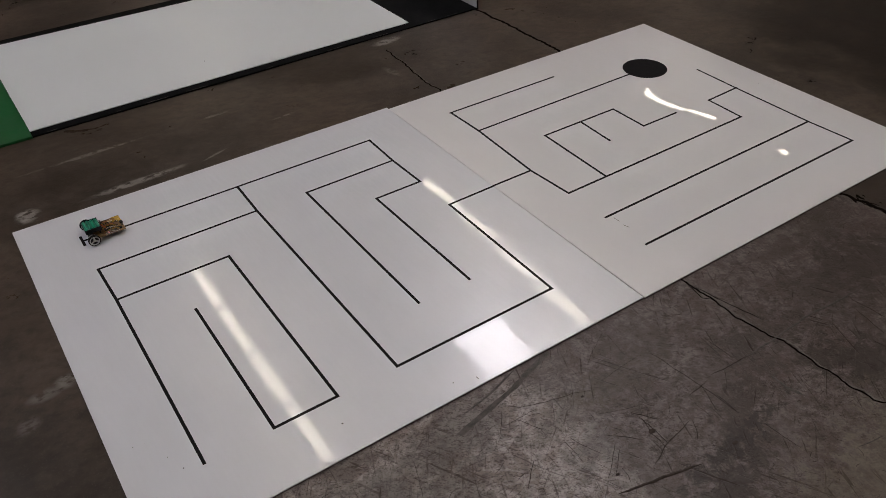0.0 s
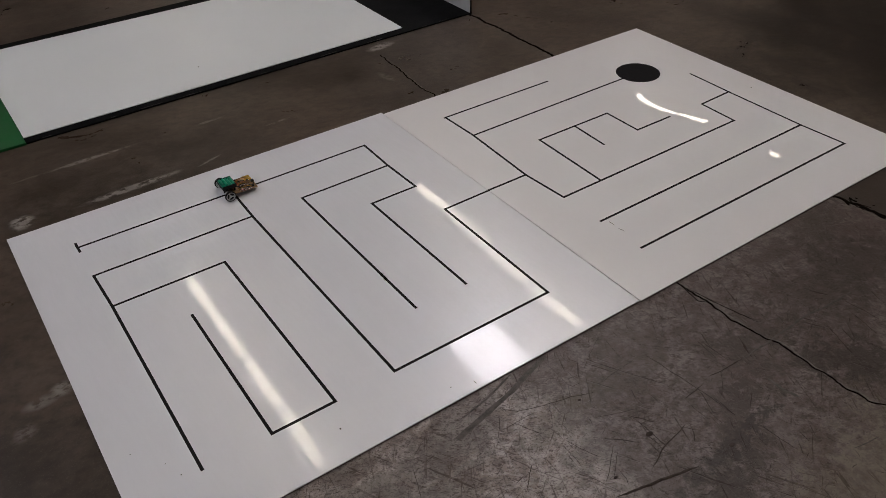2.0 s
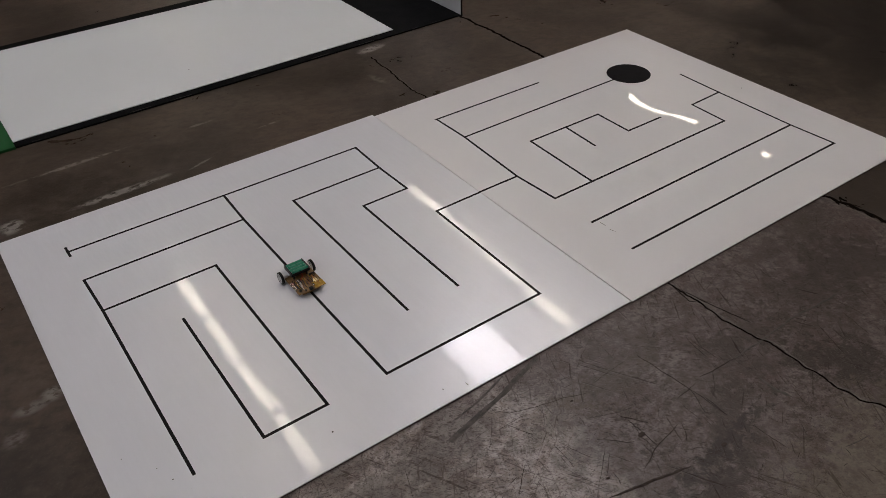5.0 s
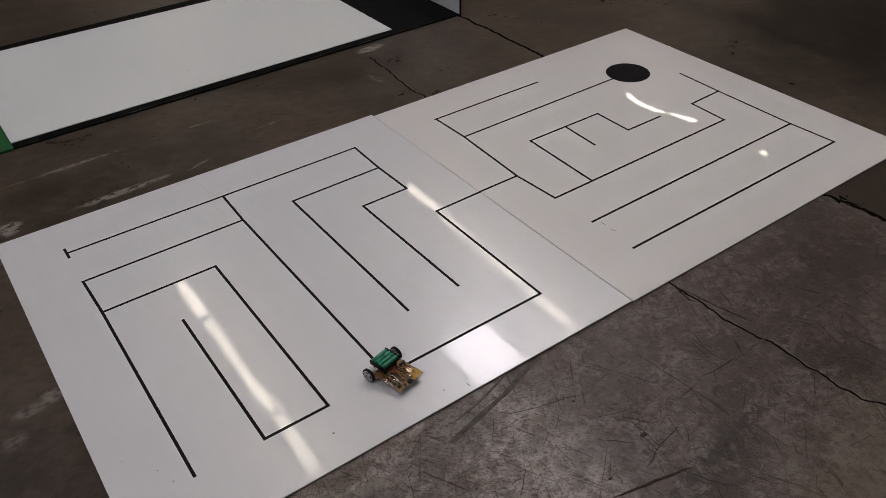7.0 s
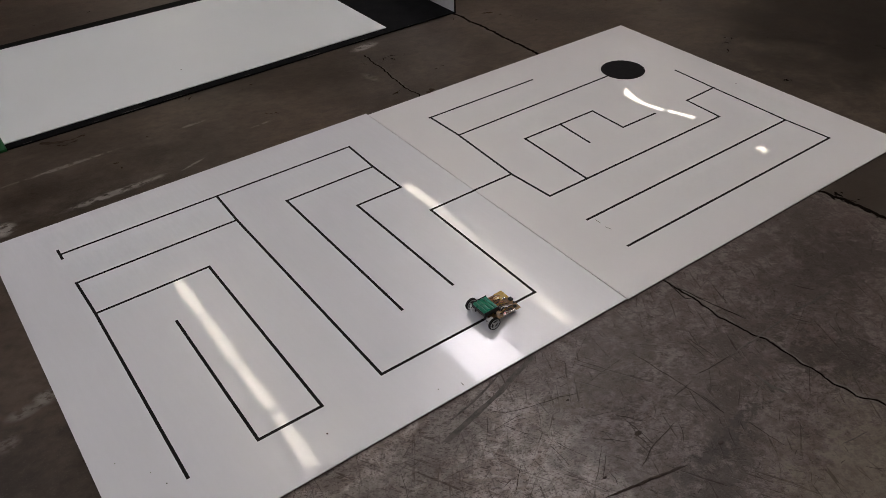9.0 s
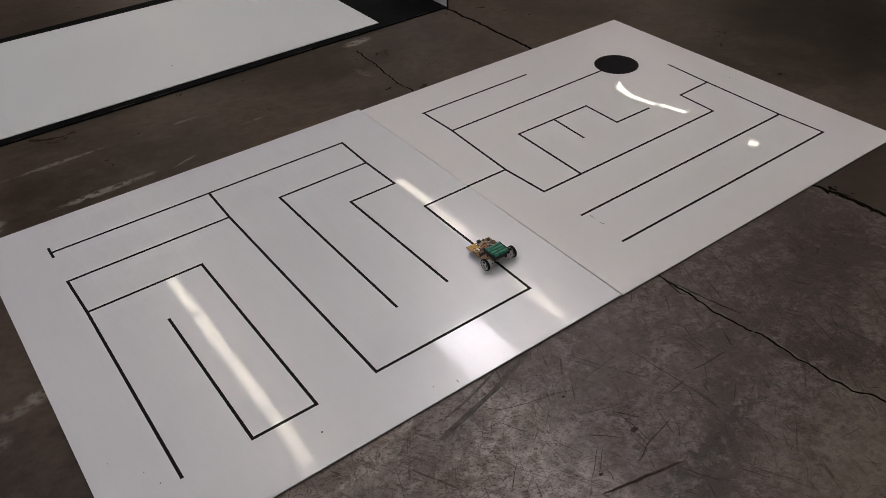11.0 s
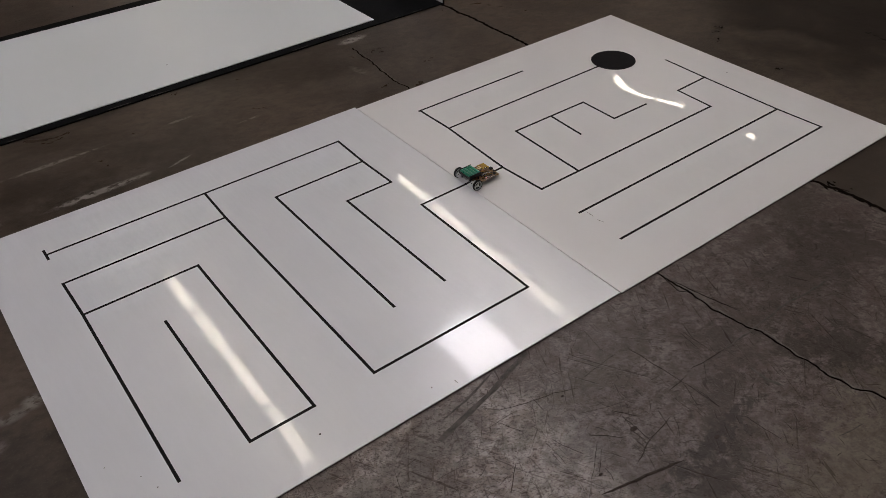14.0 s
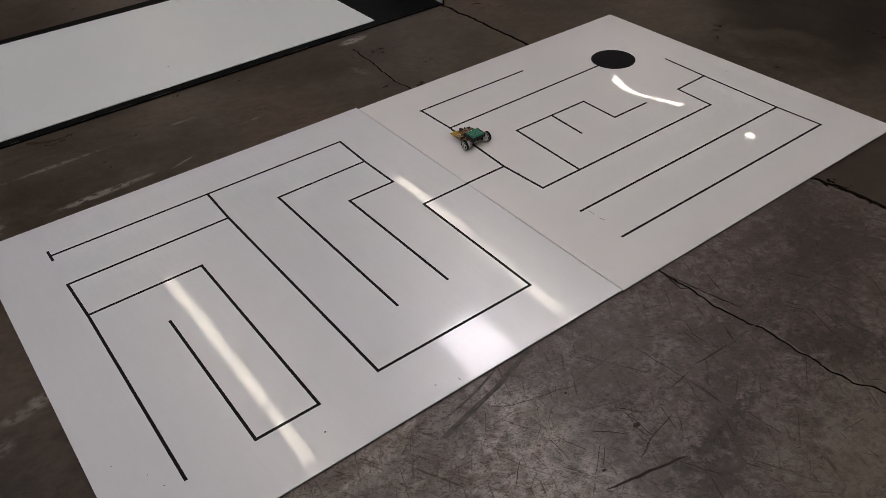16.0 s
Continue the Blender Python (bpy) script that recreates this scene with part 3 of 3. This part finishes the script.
def mazes():
    left = panel(8.0738 * G, 8.06 * G, BOARD, "glossy white maze panel with black tape lines on concrete", pose(0.0, 0.009, 0, 0, 0, -0.15), 0.0025)
    o = 0.059   # the tape grid's offset on the panel, in steps
    for a in ((1, -1, 7.01, -1), (1, -0.85, 1, -1.15), (4, -1, 3.97, -2), (3.97, -2, 3.99, -7), (1, -2, 3.97, -2), (1, -2, 1.02, -3),
              (1.02, -3, 0.99, -7), (1.02, -3, 2.99, -3), (2.99, -3, 2.99, -7), (2, -7, 2.99, -7), (2, -7, 2.01, -4), (3.99, -7, 6.98, -6.99),
              (6.98, -6.99, 7.01, -4), (7.01, -4, 8.05, -3.99), (7.01, -1, 6.98, -2), (6.98, -2, 7, -3), (5.01, -2.01, 6.98, -2),
              (5.01, -2.01, 5.02, -6), (6, -3, 7, -3), (6, -3, 6.03, -6)):
        x0, y0, x1, y1 = a
        skew = 0.0026
        tape(left, x0 - (y0 * skew), y0 - o + x0 * skew, x1 - (y1 * skew), y1 - o + x1 * skew)
    right = panel(8.03 * G, 8.0 * G, BOARD_WARM, "glossy warm-white maze panel with black tape lines and disc",
                  Matrix.Translation((8 * G + 0.0125, -0.0063, 0)) @ Matrix.Rotation(-0.0041, 4, "Z"))
    for a in ((9, -1, 12.01, -1), (9.02, -1, 9.04, -2), (9.04, -2, 8.93, -3.95), (8.93, -3.95, 9, -5), (8.01, -3.94, 8.93, -3.94), (9.04, -2.03, 13.7, -1.99),
              (9, -5, 13.98, -4.96), (9.98, -4.98, 10.05, -3.04), (10.05, -3.04, 12.02, -3.04), (11.05, -3.05, 11, -4), (12.02, -3.04, 12.01, -3.99),
              (12.01, -3.99, 13, -3.99), (13.98, -4.96, 14.02, -4.02), (14.02, -4.02, 14.99, -3.98), (15.02, -2.8, 14.98, -4), (14.98, -4, 14.95, -5.95),
              (14.95, -5.95, 14.99, -6.98), (9.02, -6, 14.95, -5.95), (9.03, -7.01, 14.99, -6.98)):
        x0, y0, x1, y1 = a
        tape(right, x0 - 8, y0, x1 - 8, y1)
    disc = turned([(0.081, 0.00001), (0.081, 0.0004), (0.0805, 0.0005)], 64, Matrix.Translation((6.07 * G, -1.98 * G, 0)))
    part("finish_disc", disc, DISC, right, "round black finish disc")
    # specks of dirt and short pen-like scuffs on the boards
    for x, y, r in ((0.43, -1.148, 0.0022), (0.115, -1.063, 0.0016), (0.098, -1.018, 0.0012), (0.047, -0.952, 0.0012), (0.685, -1.189, 0.0016)):
        part("speck", turned([(r, 0.00002), (r * 0.6, 0.0004)], 7, Matrix.Translation((x, y, 0))), SCRAPE, left, "dark speck of dirt")
    for px, py, qx, qy in ((0.737, -1.202, 0.738, -1.214),):
        part("scuff", ribbon([(px, py), (qx, qy)], 0.0022, 0.0001, 0.0006, 0.004, 4, True, None, 0.0001), SCUFF, left, "short dark scuff")
    for px, py, qx, qy in ((0.173, -0.925, 0.172, -0.952), (0.170, -0.967, 0.175, -0.988)):
        part("scuff", ribbon([(px, py), (qx, qy)], 0.0018, 0.0001, 0.0006, 0.004, 4, True, None, 0.0001), CRUMB, right, "faint grey scuff")
    part("speck", turned([(0.0022, 0.00002), (0.0015, 0.0004)], 7, Matrix.Translation((1.152, -0.634, 0))), SCRAPE, right, "dark speck of dirt")


mazes()


# ---------------------------------------------------------------- the other playing field behind
def field():
    top = new("playing_field")
    part("base", box(0.165, 2.0285, 0.552, 1.49, FLOOR_Z, 0.0, 0.002), BLACK_BOARD, top, "black painted base board")
    sheet = box(0.174, 1.694, 0.588, 1.434, 0.0006, 0.0036, 0.0006)
    for v in sheet.verts:   # the sheet is not quite square
        v.co.y += (0.0040 if v.co.y < 1 else -0.021) * (v.co.x - 0.174)
    part("board", sheet, MATTE_BOARD, top, "white field sheet")
    rnd = random.Random(5)
    for i in range(12):
        x = rnd.uniform(0.2, 1.95)
        part("edge_wear", ribbon([(x, 0.5555), (x + rnd.uniform(0.02, 0.09), 0.5555 + rnd.uniform(-0.001, 0.002))], rnd.uniform(0.0015, 0.0035), 0.0002, 0.0006, 0.008, i, True, None, 0.0002),
             SCUFF, top, "scuffed grey edge of the base")
    part("speck", turned([(0.0028, 0.0036), (0.0018, 0.0041)], 7, Matrix.Translation((0.859, 0.758, 0))), SCRAPE, top, "dark speck of dirt")
    part("green_sheet", box(-0.9, 0.173, 0.548, 1.49, FLOOR_Z, 0.0032, 0.001), GREEN_BOARD, top, "green end sheet")
    tagged(top, "white playing field on a black base with green end", "playing field")
    wall = new("partition")
    part("sheet", box(2.0165, 2.0225, 0.551, 1.53, 0.0002, 0.34, 0.0012), PARTITION, wall)
    part("corner_trim", box(2.0160, 2.0230, 0.5475, 0.5508, FLOOR_Z, 0.34, 0.0006), BLACK_BOARD, wall, "thin black edge trim")
    tagged(wall, "upright white laminate side panel on the field", "partition")


field()

# ---------------------------------------------------------------- the robot
def robot_materials():
    k = Mat("tan_perforated_board")
    holes = k.cells(1 / 0.00254, k.mapping((1, 1, 0.0)))
    c = k.mix(k.ramp(k.noise(60, 4), 0.35, 0.7), (0.25, 0.14, 0.05), (0.12, 0.066, 0.026))
    c = k.mix(k.ramp(holes, 0.25, 0.15, 0, 0.7), c, (0.32, 0.2, 0.08))
    k.set(color=c, rough=0.42, coat=0.3)
    return dict(
        pcb=k.m,
        amber=plain("amber_board_end", (0.42, 0.26, 0.05), 0.25, grain=0.2, scale=120),
        black=plain("black_plastic", (0.010, 0.010, 0.011), 0.42, spec=0.25, grain=0.2, scale=150),
        rubber=plain("black_rubber_tyre", (0.010, 0.010, 0.010), 0.7, spec=0.15, grain=0.2, scale=200),
        white=plain("grey_white_plastic", (0.62, 0.62, 0.62), 0.4, grain=0.06, scale=100),
        wheel=plain("light_grey_wheel_plastic", (0.5, 0.5, 0.5), 0.4, grain=0.06, scale=100),
        cell=plain("green_battery_wrap", (0.006, 0.20, 0.115), 0.3, grain=0.12, scale=120, coat=0.4),
        steel=plain("nickel_steel", (0.6, 0.58, 0.55), 0.25, 1.0, grain=0.1, scale=120),
        brass=plain("pale_gold_disc", (0.8, 0.66, 0.4), 0.3, 1.0, grain=0.05, scale=60),
        copper=plain("brown_insulated_wire", (0.13, 0.05, 0.02), 0.4),
        red=plain("red_plastic", (0.5, 0.02, 0.012), 0.3),
        lit=glowing("lit_red_indicator", (1.0, 0.02, 0.01), 0.6),
        pale=plain("pale_wire", (0.6, 0.56, 0.5), 0.4),
        orange=plain("orange_wire", (0.45, 0.16, 0.02), 0.4),
        chip=plain("black_chip_epoxy", (0.02, 0.019, 0.019), 0.55),
    )


WHEEL_R = 0.0165
HALF_TRACK = 0.0445


def wheel(parent, side, M):
    """A spoked hub with a rubber tyre; its axle lies along y."""
    hub = new("wheel")
    hub.parent = parent
    lay = Matrix.Rotation(radians(90), 4, "X")
    tyre = turned([(WHEEL_R - 0.0028, -0.0034), (WHEEL_R - 0.0005, -0.0032), (WHEEL_R, -0.002), (WHEEL_R, 0.002), (WHEEL_R - 0.0005, 0.0032),
                   (WHEEL_R - 0.0028, 0.0034)], 40, lay, None, True)
    part("tyre", tyre, M["rubber"], hub, "black rubber tyre", True)
    rim = turned([(0.0112, -0.003), (0.0138, -0.003), (0.0138, 0.003), (0.0112, 0.003)], 36, lay, None, True)
    part("rim", rim, M["wheel"], hub)
    # black disc added so that the gaps between the spokes read dark
    part("spoke_gap_disc", turned([(0.0115, -0.0006), (0.0115, 0.0006)], 24, lay), M["black"], hub, "black disc added for the dark gaps between spokes")
    part("hub_cap", turned([(0.0036, -0.0034), (0.0036, 0.003), (0.003, 0.0038)], 18, lay), M["wheel"], hub)
    for i in range(3):
        m = Matrix.Rotation(radians(120 * i), 4, "Y")
        part("spoke", box(-0.0016, 0.0016, -0.0028, 0.0028, 0.002, 0.0125, 0.0004, None, m), M["wheel"], hub)
    hub.location = (0, side * HALF_TRACK, WHEEL_R)
    return hub


def robot():
    M = robot_materials()
    top = new("line_following_robot")
    bz = 0.0145     # underside of the circuit board
    # main board with a few drilled mounting holes shown as dark rings
    part("circuit_board", box(0.002, 0.088, -0.038, 0.038, bz, bz + 0.0016, 0.0004), M["pcb"], top, "tan perforated circuit board")
    part("board_end", box(0.064, 0.0885, 0.009, 0.0385, bz + 0.0017, bz + 0.0026, 0.0003), M["amber"], top, "amber shiny front corner")
    # motors, gearboxes and brackets
    for s in (-1, 1):
        part("gearbox", box(-0.0058, 0.0058, min(s * 0.0382, s * 0.0398), max(s * 0.0382, s * 0.0398), 0.0105, 0.0225, 0.0006), M["steel"], top)
        part("motor", turned([(0.0055, 0), (0.006, 0.001), (0.006, 0.014), (0.0045, 0.0185)], 20,
                             Matrix.Translation((0, s * 0.0195, WHEEL_R)) @ Matrix.Rotation(radians(90 * s), 4, "X")), M["steel"], top, smooth=False)
        part("motor_bracket", box(-0.0105, 0.0065, min(s * 0.026, s * 0.0385), max(s * 0.026, s * 0.0385), 0.0085, 0.0235, 0.0015), M["white"], top, "pale plastic motor bracket")
        part("bracket_screw", turned([(0.0018, 0), (0.0018, 0.0012), (0.001, 0.0016)], 10,
                                     Matrix.Translation((-0.0104, s * 0.030, 0.0205)) @ Matrix.Rotation(radians(-90), 4, "Y")), M["black"], top)
        part("axle", turned([(0.0015, 0), (0.0015, 0.006)], 10, Matrix.Translation((0, s * 0.039, WHEEL_R)) @ Matrix.Rotation(radians(-90 * s), 4, "X")), M["steel"], top)
    # battery holder: open tray with four cells across
    hz = 0.029
    x0, x1, w = -0.0135, 0.0300, 0.0258
    tray = box(x0, x1, -w, w, hz, hz + 0.002, 0.0006)
    box(x0, x0 + 0.0018, -w, w, hz, hz + 0.0085, 0.0005, tray)
    box(x1 - 0.0018, x1, -w, w, hz, hz + 0.0085, 0.0005, tray)
    box(x0, x1, -w, -w + 0.002, hz, hz + 0.0125, 0.0005, tray)
    box(x0, x1, w - 0.002, w, hz, hz + 0.0125, 0.0005, tray)
    holder = part("battery_holder", tray, M["black"], top, "black four-cell battery holder")
    for i in range(4):
        x = x0 + 0.0062 + i * 0.01035
        rings = [(0.0019, -0.0236), (0.0019, -0.0226), (0.0044, -0.0224), (0.0049, -0.0216), (0.0051, -0.020), (0.0051, 0.0205), (0.0047, 0.0218), (0.003, 0.0222)]
        lay = Matrix.Translation((x, 0, hz + 0.0088)) @ Matrix.Rotation(radians(90 if i % 2 else -90), 4, "X")
        cell = part("battery_cell", turned(rings, 22, lay), M["cell"], holder, "green wrapped battery cell", True)
        for s in (-1, 1):
            part("contact", wire([(x, s * 0.0238, hz + 0.004), (x + 0.002, s * 0.0232, hz + 0.0088), (x, s * 0.0238, hz + 0.012)], 0.0005), M["steel"], holder)
    for sx in (x0 + 0.006, x1 - 0.006):
        for s in (-1, 1):
            part("standoff", turned([(0.0025, bz + 0.0016), (0.0025, hz)], 6, Matrix.Translation((sx, s * 0.018, 0))), M["black"], top)
    # components on the board
    tz = bz + 0.0016
    part("chip", box(0.036, 0.054, -0.018, -0.010, tz, tz + 0.005, 0.0005), M["chip"], top, "black microcontroller chip")
    part("chip", box(0.058, 0.066, -0.030, -0.021, tz, tz + 0.004, 0.0005), M["chip"], top, "black driver chip")
    part("socket", box(0.034, 0.037, 0.018, 0.034, tz, tz + 0.008, 0.0004), M["chip"], top, "black pin socket")
    part("front_connector", box(0.0805, 0.0895, -0.007, 0.003, tz, tz + 0.0055, 0.0006), M["black"], top, "black sensor connector")
    part("front_connector", box(0.074, 0.080, -0.031, -0.0245, tz, tz + 0.005, 0.0006), M["black"], top, "black terminal block")
    part("buzzer", turned([(0.0074, tz), (0.0076, tz + 0.0008), (0.0076, tz + 0.0022), (0.0070, tz + 0.0027)], 28, Matrix.Translation((0.060, 0.024, 0.0))), M["brass"], top, "gold metal disc")
    part("crystal", box(0.070, 0.079, 0.0085, 0.0128, tz, tz + 0.0035, 0.001), M["steel"], top, "shiny metal can")
    part("led", turned([(0.0014, tz), (0.0014, tz + 0.003), (0.001, tz + 0.004), (0.0003, tz + 0.0044)], 14, Matrix.Translation((0.043, -0.0315, 0))), M["lit"], top, "lit red indicator lamp")
    part("switch", box(0.048, 0.0565, 0.004, 0.008, tz, tz + 0.004, 0.0005), M["black"], top)
    for i, (x, y, turn) in enumerate(((0.046, -0.004, 0), (0.056, -0.006, 90), (0.064, 0.002, 0), (0.051, 0.013, 0), (0.069, -0.014, 90))):
        m = Matrix.Translation((x, y, tz + 0.0016)) @ Matrix.Rotation(radians(turn), 4, "Z") @ Matrix.Rotation(radians(90), 4, "Y")
        r = part("resistor", turned([(0.0004, -0.005), (0.0004, -0.0032), (0.0012, -0.003), (0.0010, 0), (0.0012, 0.003), (0.0004, 0.0032), (0.0004, 0.005)], 10, m), M["amber" if i % 2 else "copper"], top)
    rnd = random.Random(7)
    for i in range(22):   # strands that run lengthwise over the board
        y = -0.030 + 0.0029 * i + rnd.uniform(-0.001, 0.001)
        a, b, up = rnd.uniform(0.030, 0.037), rnd.uniform(0.058, 0.080), rnd.uniform(0.0015, 0.005)
        part("jumper_wire", wire([(a, y, tz + 0.002), (a * 0.65 + b * 0.35, y + rnd.uniform(-0.003, 0.003), tz + up), (a * 0.25 + b * 0.75, y + rnd.uniform(-0.003, 0.003), tz + up), (b, y + rnd.uniform(-0.002, 0.002), tz)], 0.0008),
             M[("copper", "black", "amber", "copper", "black", "orange", "copper")[i % 7]], top)
    for i in range(7):    # bare bent leads on the right-hand side
        x, y = rnd.uniform(0.034, 0.05), rnd.uniform(-0.035, -0.016)
        part("bare_lead", wire([(x, y, tz), (x + 0.006, y + 0.001, tz + rnd.uniform(0.005, 0.009)), (x + 0.018, y + rnd.uniform(-0.003, 0.006), tz + 0.005), (x + 0.027, y + rnd.uniform(-0.002, 0.006), tz)], 0.0006), M["pale" if i % 2 else "steel"], top)
    part("pin_header", box(0.036, 0.072, -0.0375, -0.0352, tz, tz + 0.0025, 0.0003), M["steel"], top, "row of soldered pins")
    for i, (x, y) in enumerate(((0.084, -0.016), (0.041, 0.029))):
        part("capacitor", turned([(0.0021, tz), (0.0022, tz + 0.0005), (0.0022, tz + 0.0042), (0.0017, tz + 0.0047)], 14, Matrix.Translation((x, y, 0))), M["black" if i % 2 else "chip"], top)
    for s, nm in ((1, "red"), (-1, "black")):
        part("battery_lead", wire([(0.029, s * 0.012 - 0.012, hz + 0.002), (0.036, s * 0.012 - 0.012, hz - 0.003), (0.039, s * 0.010 - 0.016, tz + 0.006), (0.046, s * 0.006 - 0.022, tz)], 0.0009), M[nm], top)
    # sensor bar and caster below the nose
    part("sensor_board", box(0.069, 0.083, -0.026, 0.026, 0.0062, 0.0078, 0.0003), M["pcb"], top, "narrow sensor board")
    for i in range(5):
        part("sensor", box(0.073, 0.079, -0.0225 + i * 0.0102, -0.0175 + i * 0.0102, 0.0032, 0.0062, 0.0004), M["chip"], top)
    for s in (-1, 1):
        part("spacer", turned([(0.0022, 0.0078), (0.0022, bz)], 10, Matrix.Translation((0.076, s * 0.0225, 0))), M["white"], top)
    part("caster", turned([(0.0004, 0.0), (0.0032, 0.0014), (0.0045, 0.0042), (0.0045, 0.0045), (0.006, 0.0047), (0.006, bz)], 20, Matrix.Translation((0.058, 0, 0.0004))), M["steel"], top, "steel ball caster", True)
    left, right = wheel(top, 1, M), wheel(top, -1, M)
    tagged(top, "small line-following robot with green battery cells and tan board", "robot")
    return top, left, right


ROBOT, WHEEL_LEFT, WHEEL_RIGHT = robot()


# ---------------------------------------------------------------- what moves
# seconds, axle centre in steps of the maze, heading in degrees
DRIVE = [
    (0.0, 1.17, -0.985, 0), (0.2, 1.41, -0.985, 0), (1.0, 2.51, -0.985, 0), (2.0, 3.87, -0.985, -2), (2.05, 3.91, -0.99, -8), (2.1, 3.93, -1.0, -17), (2.2, 3.95, -1.02, -28),
    (2.3, 3.96, -1.05, -43), (2.4, 3.96, -1.07, -60), (2.5, 3.96, -1.08, -75), (2.6, 3.96, -1.10, -86), (2.7, 3.96, -1.11, -90), (2.8, 3.96, -1.15, -90),
    (2.9, 3.965, -1.27, -90), (3.0, 3.97, -1.40, -90), (3.5, 3.975, -2.06, -90), (4.0, 3.98, -2.75, -90), (4.2, 3.98, -3.03, -90), (6.3, 3.99, -5.98, -90), (6.8, 3.99, -6.69, -90),
    (6.9, 3.99, -6.82, -87), (7.0, 3.995, -6.87, -76), (7.1, 4.0, -6.885, -60), (7.2, 4.0, -6.895, -45), (7.3, 4.0, -6.90, -31), (7.4, 3.995, -6.92, -17),
    (7.5, 3.99, -6.94, -5), (7.6, 4.0, -6.95, 0), (7.7, 4.08, -6.955, 0), (7.8, 4.21, -6.96, 0), (8.0, 4.49, -6.965, 0), (8.4, 5.06, -6.97, 0), (8.8, 5.62, -6.97, 0),
    (9.2, 6.19, -6.97, 0), (9.75, 6.93, -6.97, 1), (9.85, 6.98, -6.95, 12), (9.95, 6.99, -6.95, 28), (10.05, 7.0, -6.94, 44), (10.15, 7.0, -6.93, 60), (10.25, 7.0, -6.92, 76),
    (10.35, 7.0, -6.91, 88), (10.45, 7.0, -6.88, 90), (10.55, 7.0, -6.78, 90), (11.3, 7.0, -5.77, 90), (11.8, 7.0, -5.08, 90), (12.2, 6.99, -4.50, 90), (12.4, 6.99, -4.21, 90),
    (12.5, 6.985, -4.15, 84), (12.6, 6.98, -4.13, 70), (12.7, 6.975, -4.11, 56), (12.8, 6.975, -4.09, 44), (12.9, 6.975, -4.06, 31), (13.0, 6.98, -4.03, 17), (13.1, 6.985, -4.01, 5),
    (13.2, 7.05, -4.0, 0), (13.3, 7.16, -4.0, 0), (13.5, 7.42, -4.0, 0), (14.0, 8.11, -4.0, 0), (14.5, 8.81, -3.995, 0), (14.6, 8.94, -3.99, 2), (14.7, 8.98, -3.985, 16), (14.8, 8.99, -3.98, 31),
    (14.9, 9.0, -3.98, 45), (15.0, 9.01, -3.98, 58), (15.1, 9.02, -3.97, 71), (15.2, 9.025, -3.96, 82), (15.3, 9.03, -3.92, 89), (15.4, 9.035, -3.84, 90), (15.5, 9.04, -3.71, 90),
    (16.0, 9.09, -3.0, 88),
]


def drive_at(t):
    k = max(i for i in range(len(DRIVE) - 1) if DRIVE[i][0] <= t + 1e-6)
    a, b = DRIVE[k], DRIVE[k + 1]
    s = min(1.0, (t - a[0]) / (b[0] - a[0]))
    return [a[i] + (b[i] - a[i]) * s for i in (1, 2, 3)]


def motions():
    body, left, right = [], [], []
    turn_l = turn_r = 0.0
    last = None
    for n in range(161):
        t = n / 10
        x, y, h = drive_at(t)
        x, y = x * G, y * G
        if last:
            mid = radians((h + last[2]) / 2)
            ahead = (x - last[0]) * math.cos(mid) + (y - last[1]) * math.sin(mid)
            spin = radians(h - last[2]) * HALF_TRACK
            turn_l += math.degrees((ahead - spin) / WHEEL_R)
            turn_r += math.degrees((ahead + spin) / WHEEL_R)
        last = (x, y, h)
        body.append((t, pose(x, y, 0.0003, 0, 0, h)))
        left.append((t, pose(0, HALF_TRACK, WHEEL_R, 0, turn_l, 0)))
        right.append((t, pose(0, -HALF_TRACK, WHEEL_R, 0, turn_r, 0)))
    walk(ROBOT, body)
    walk(WHEEL_LEFT, left)
    walk(WHEEL_RIGHT, right)


motions()
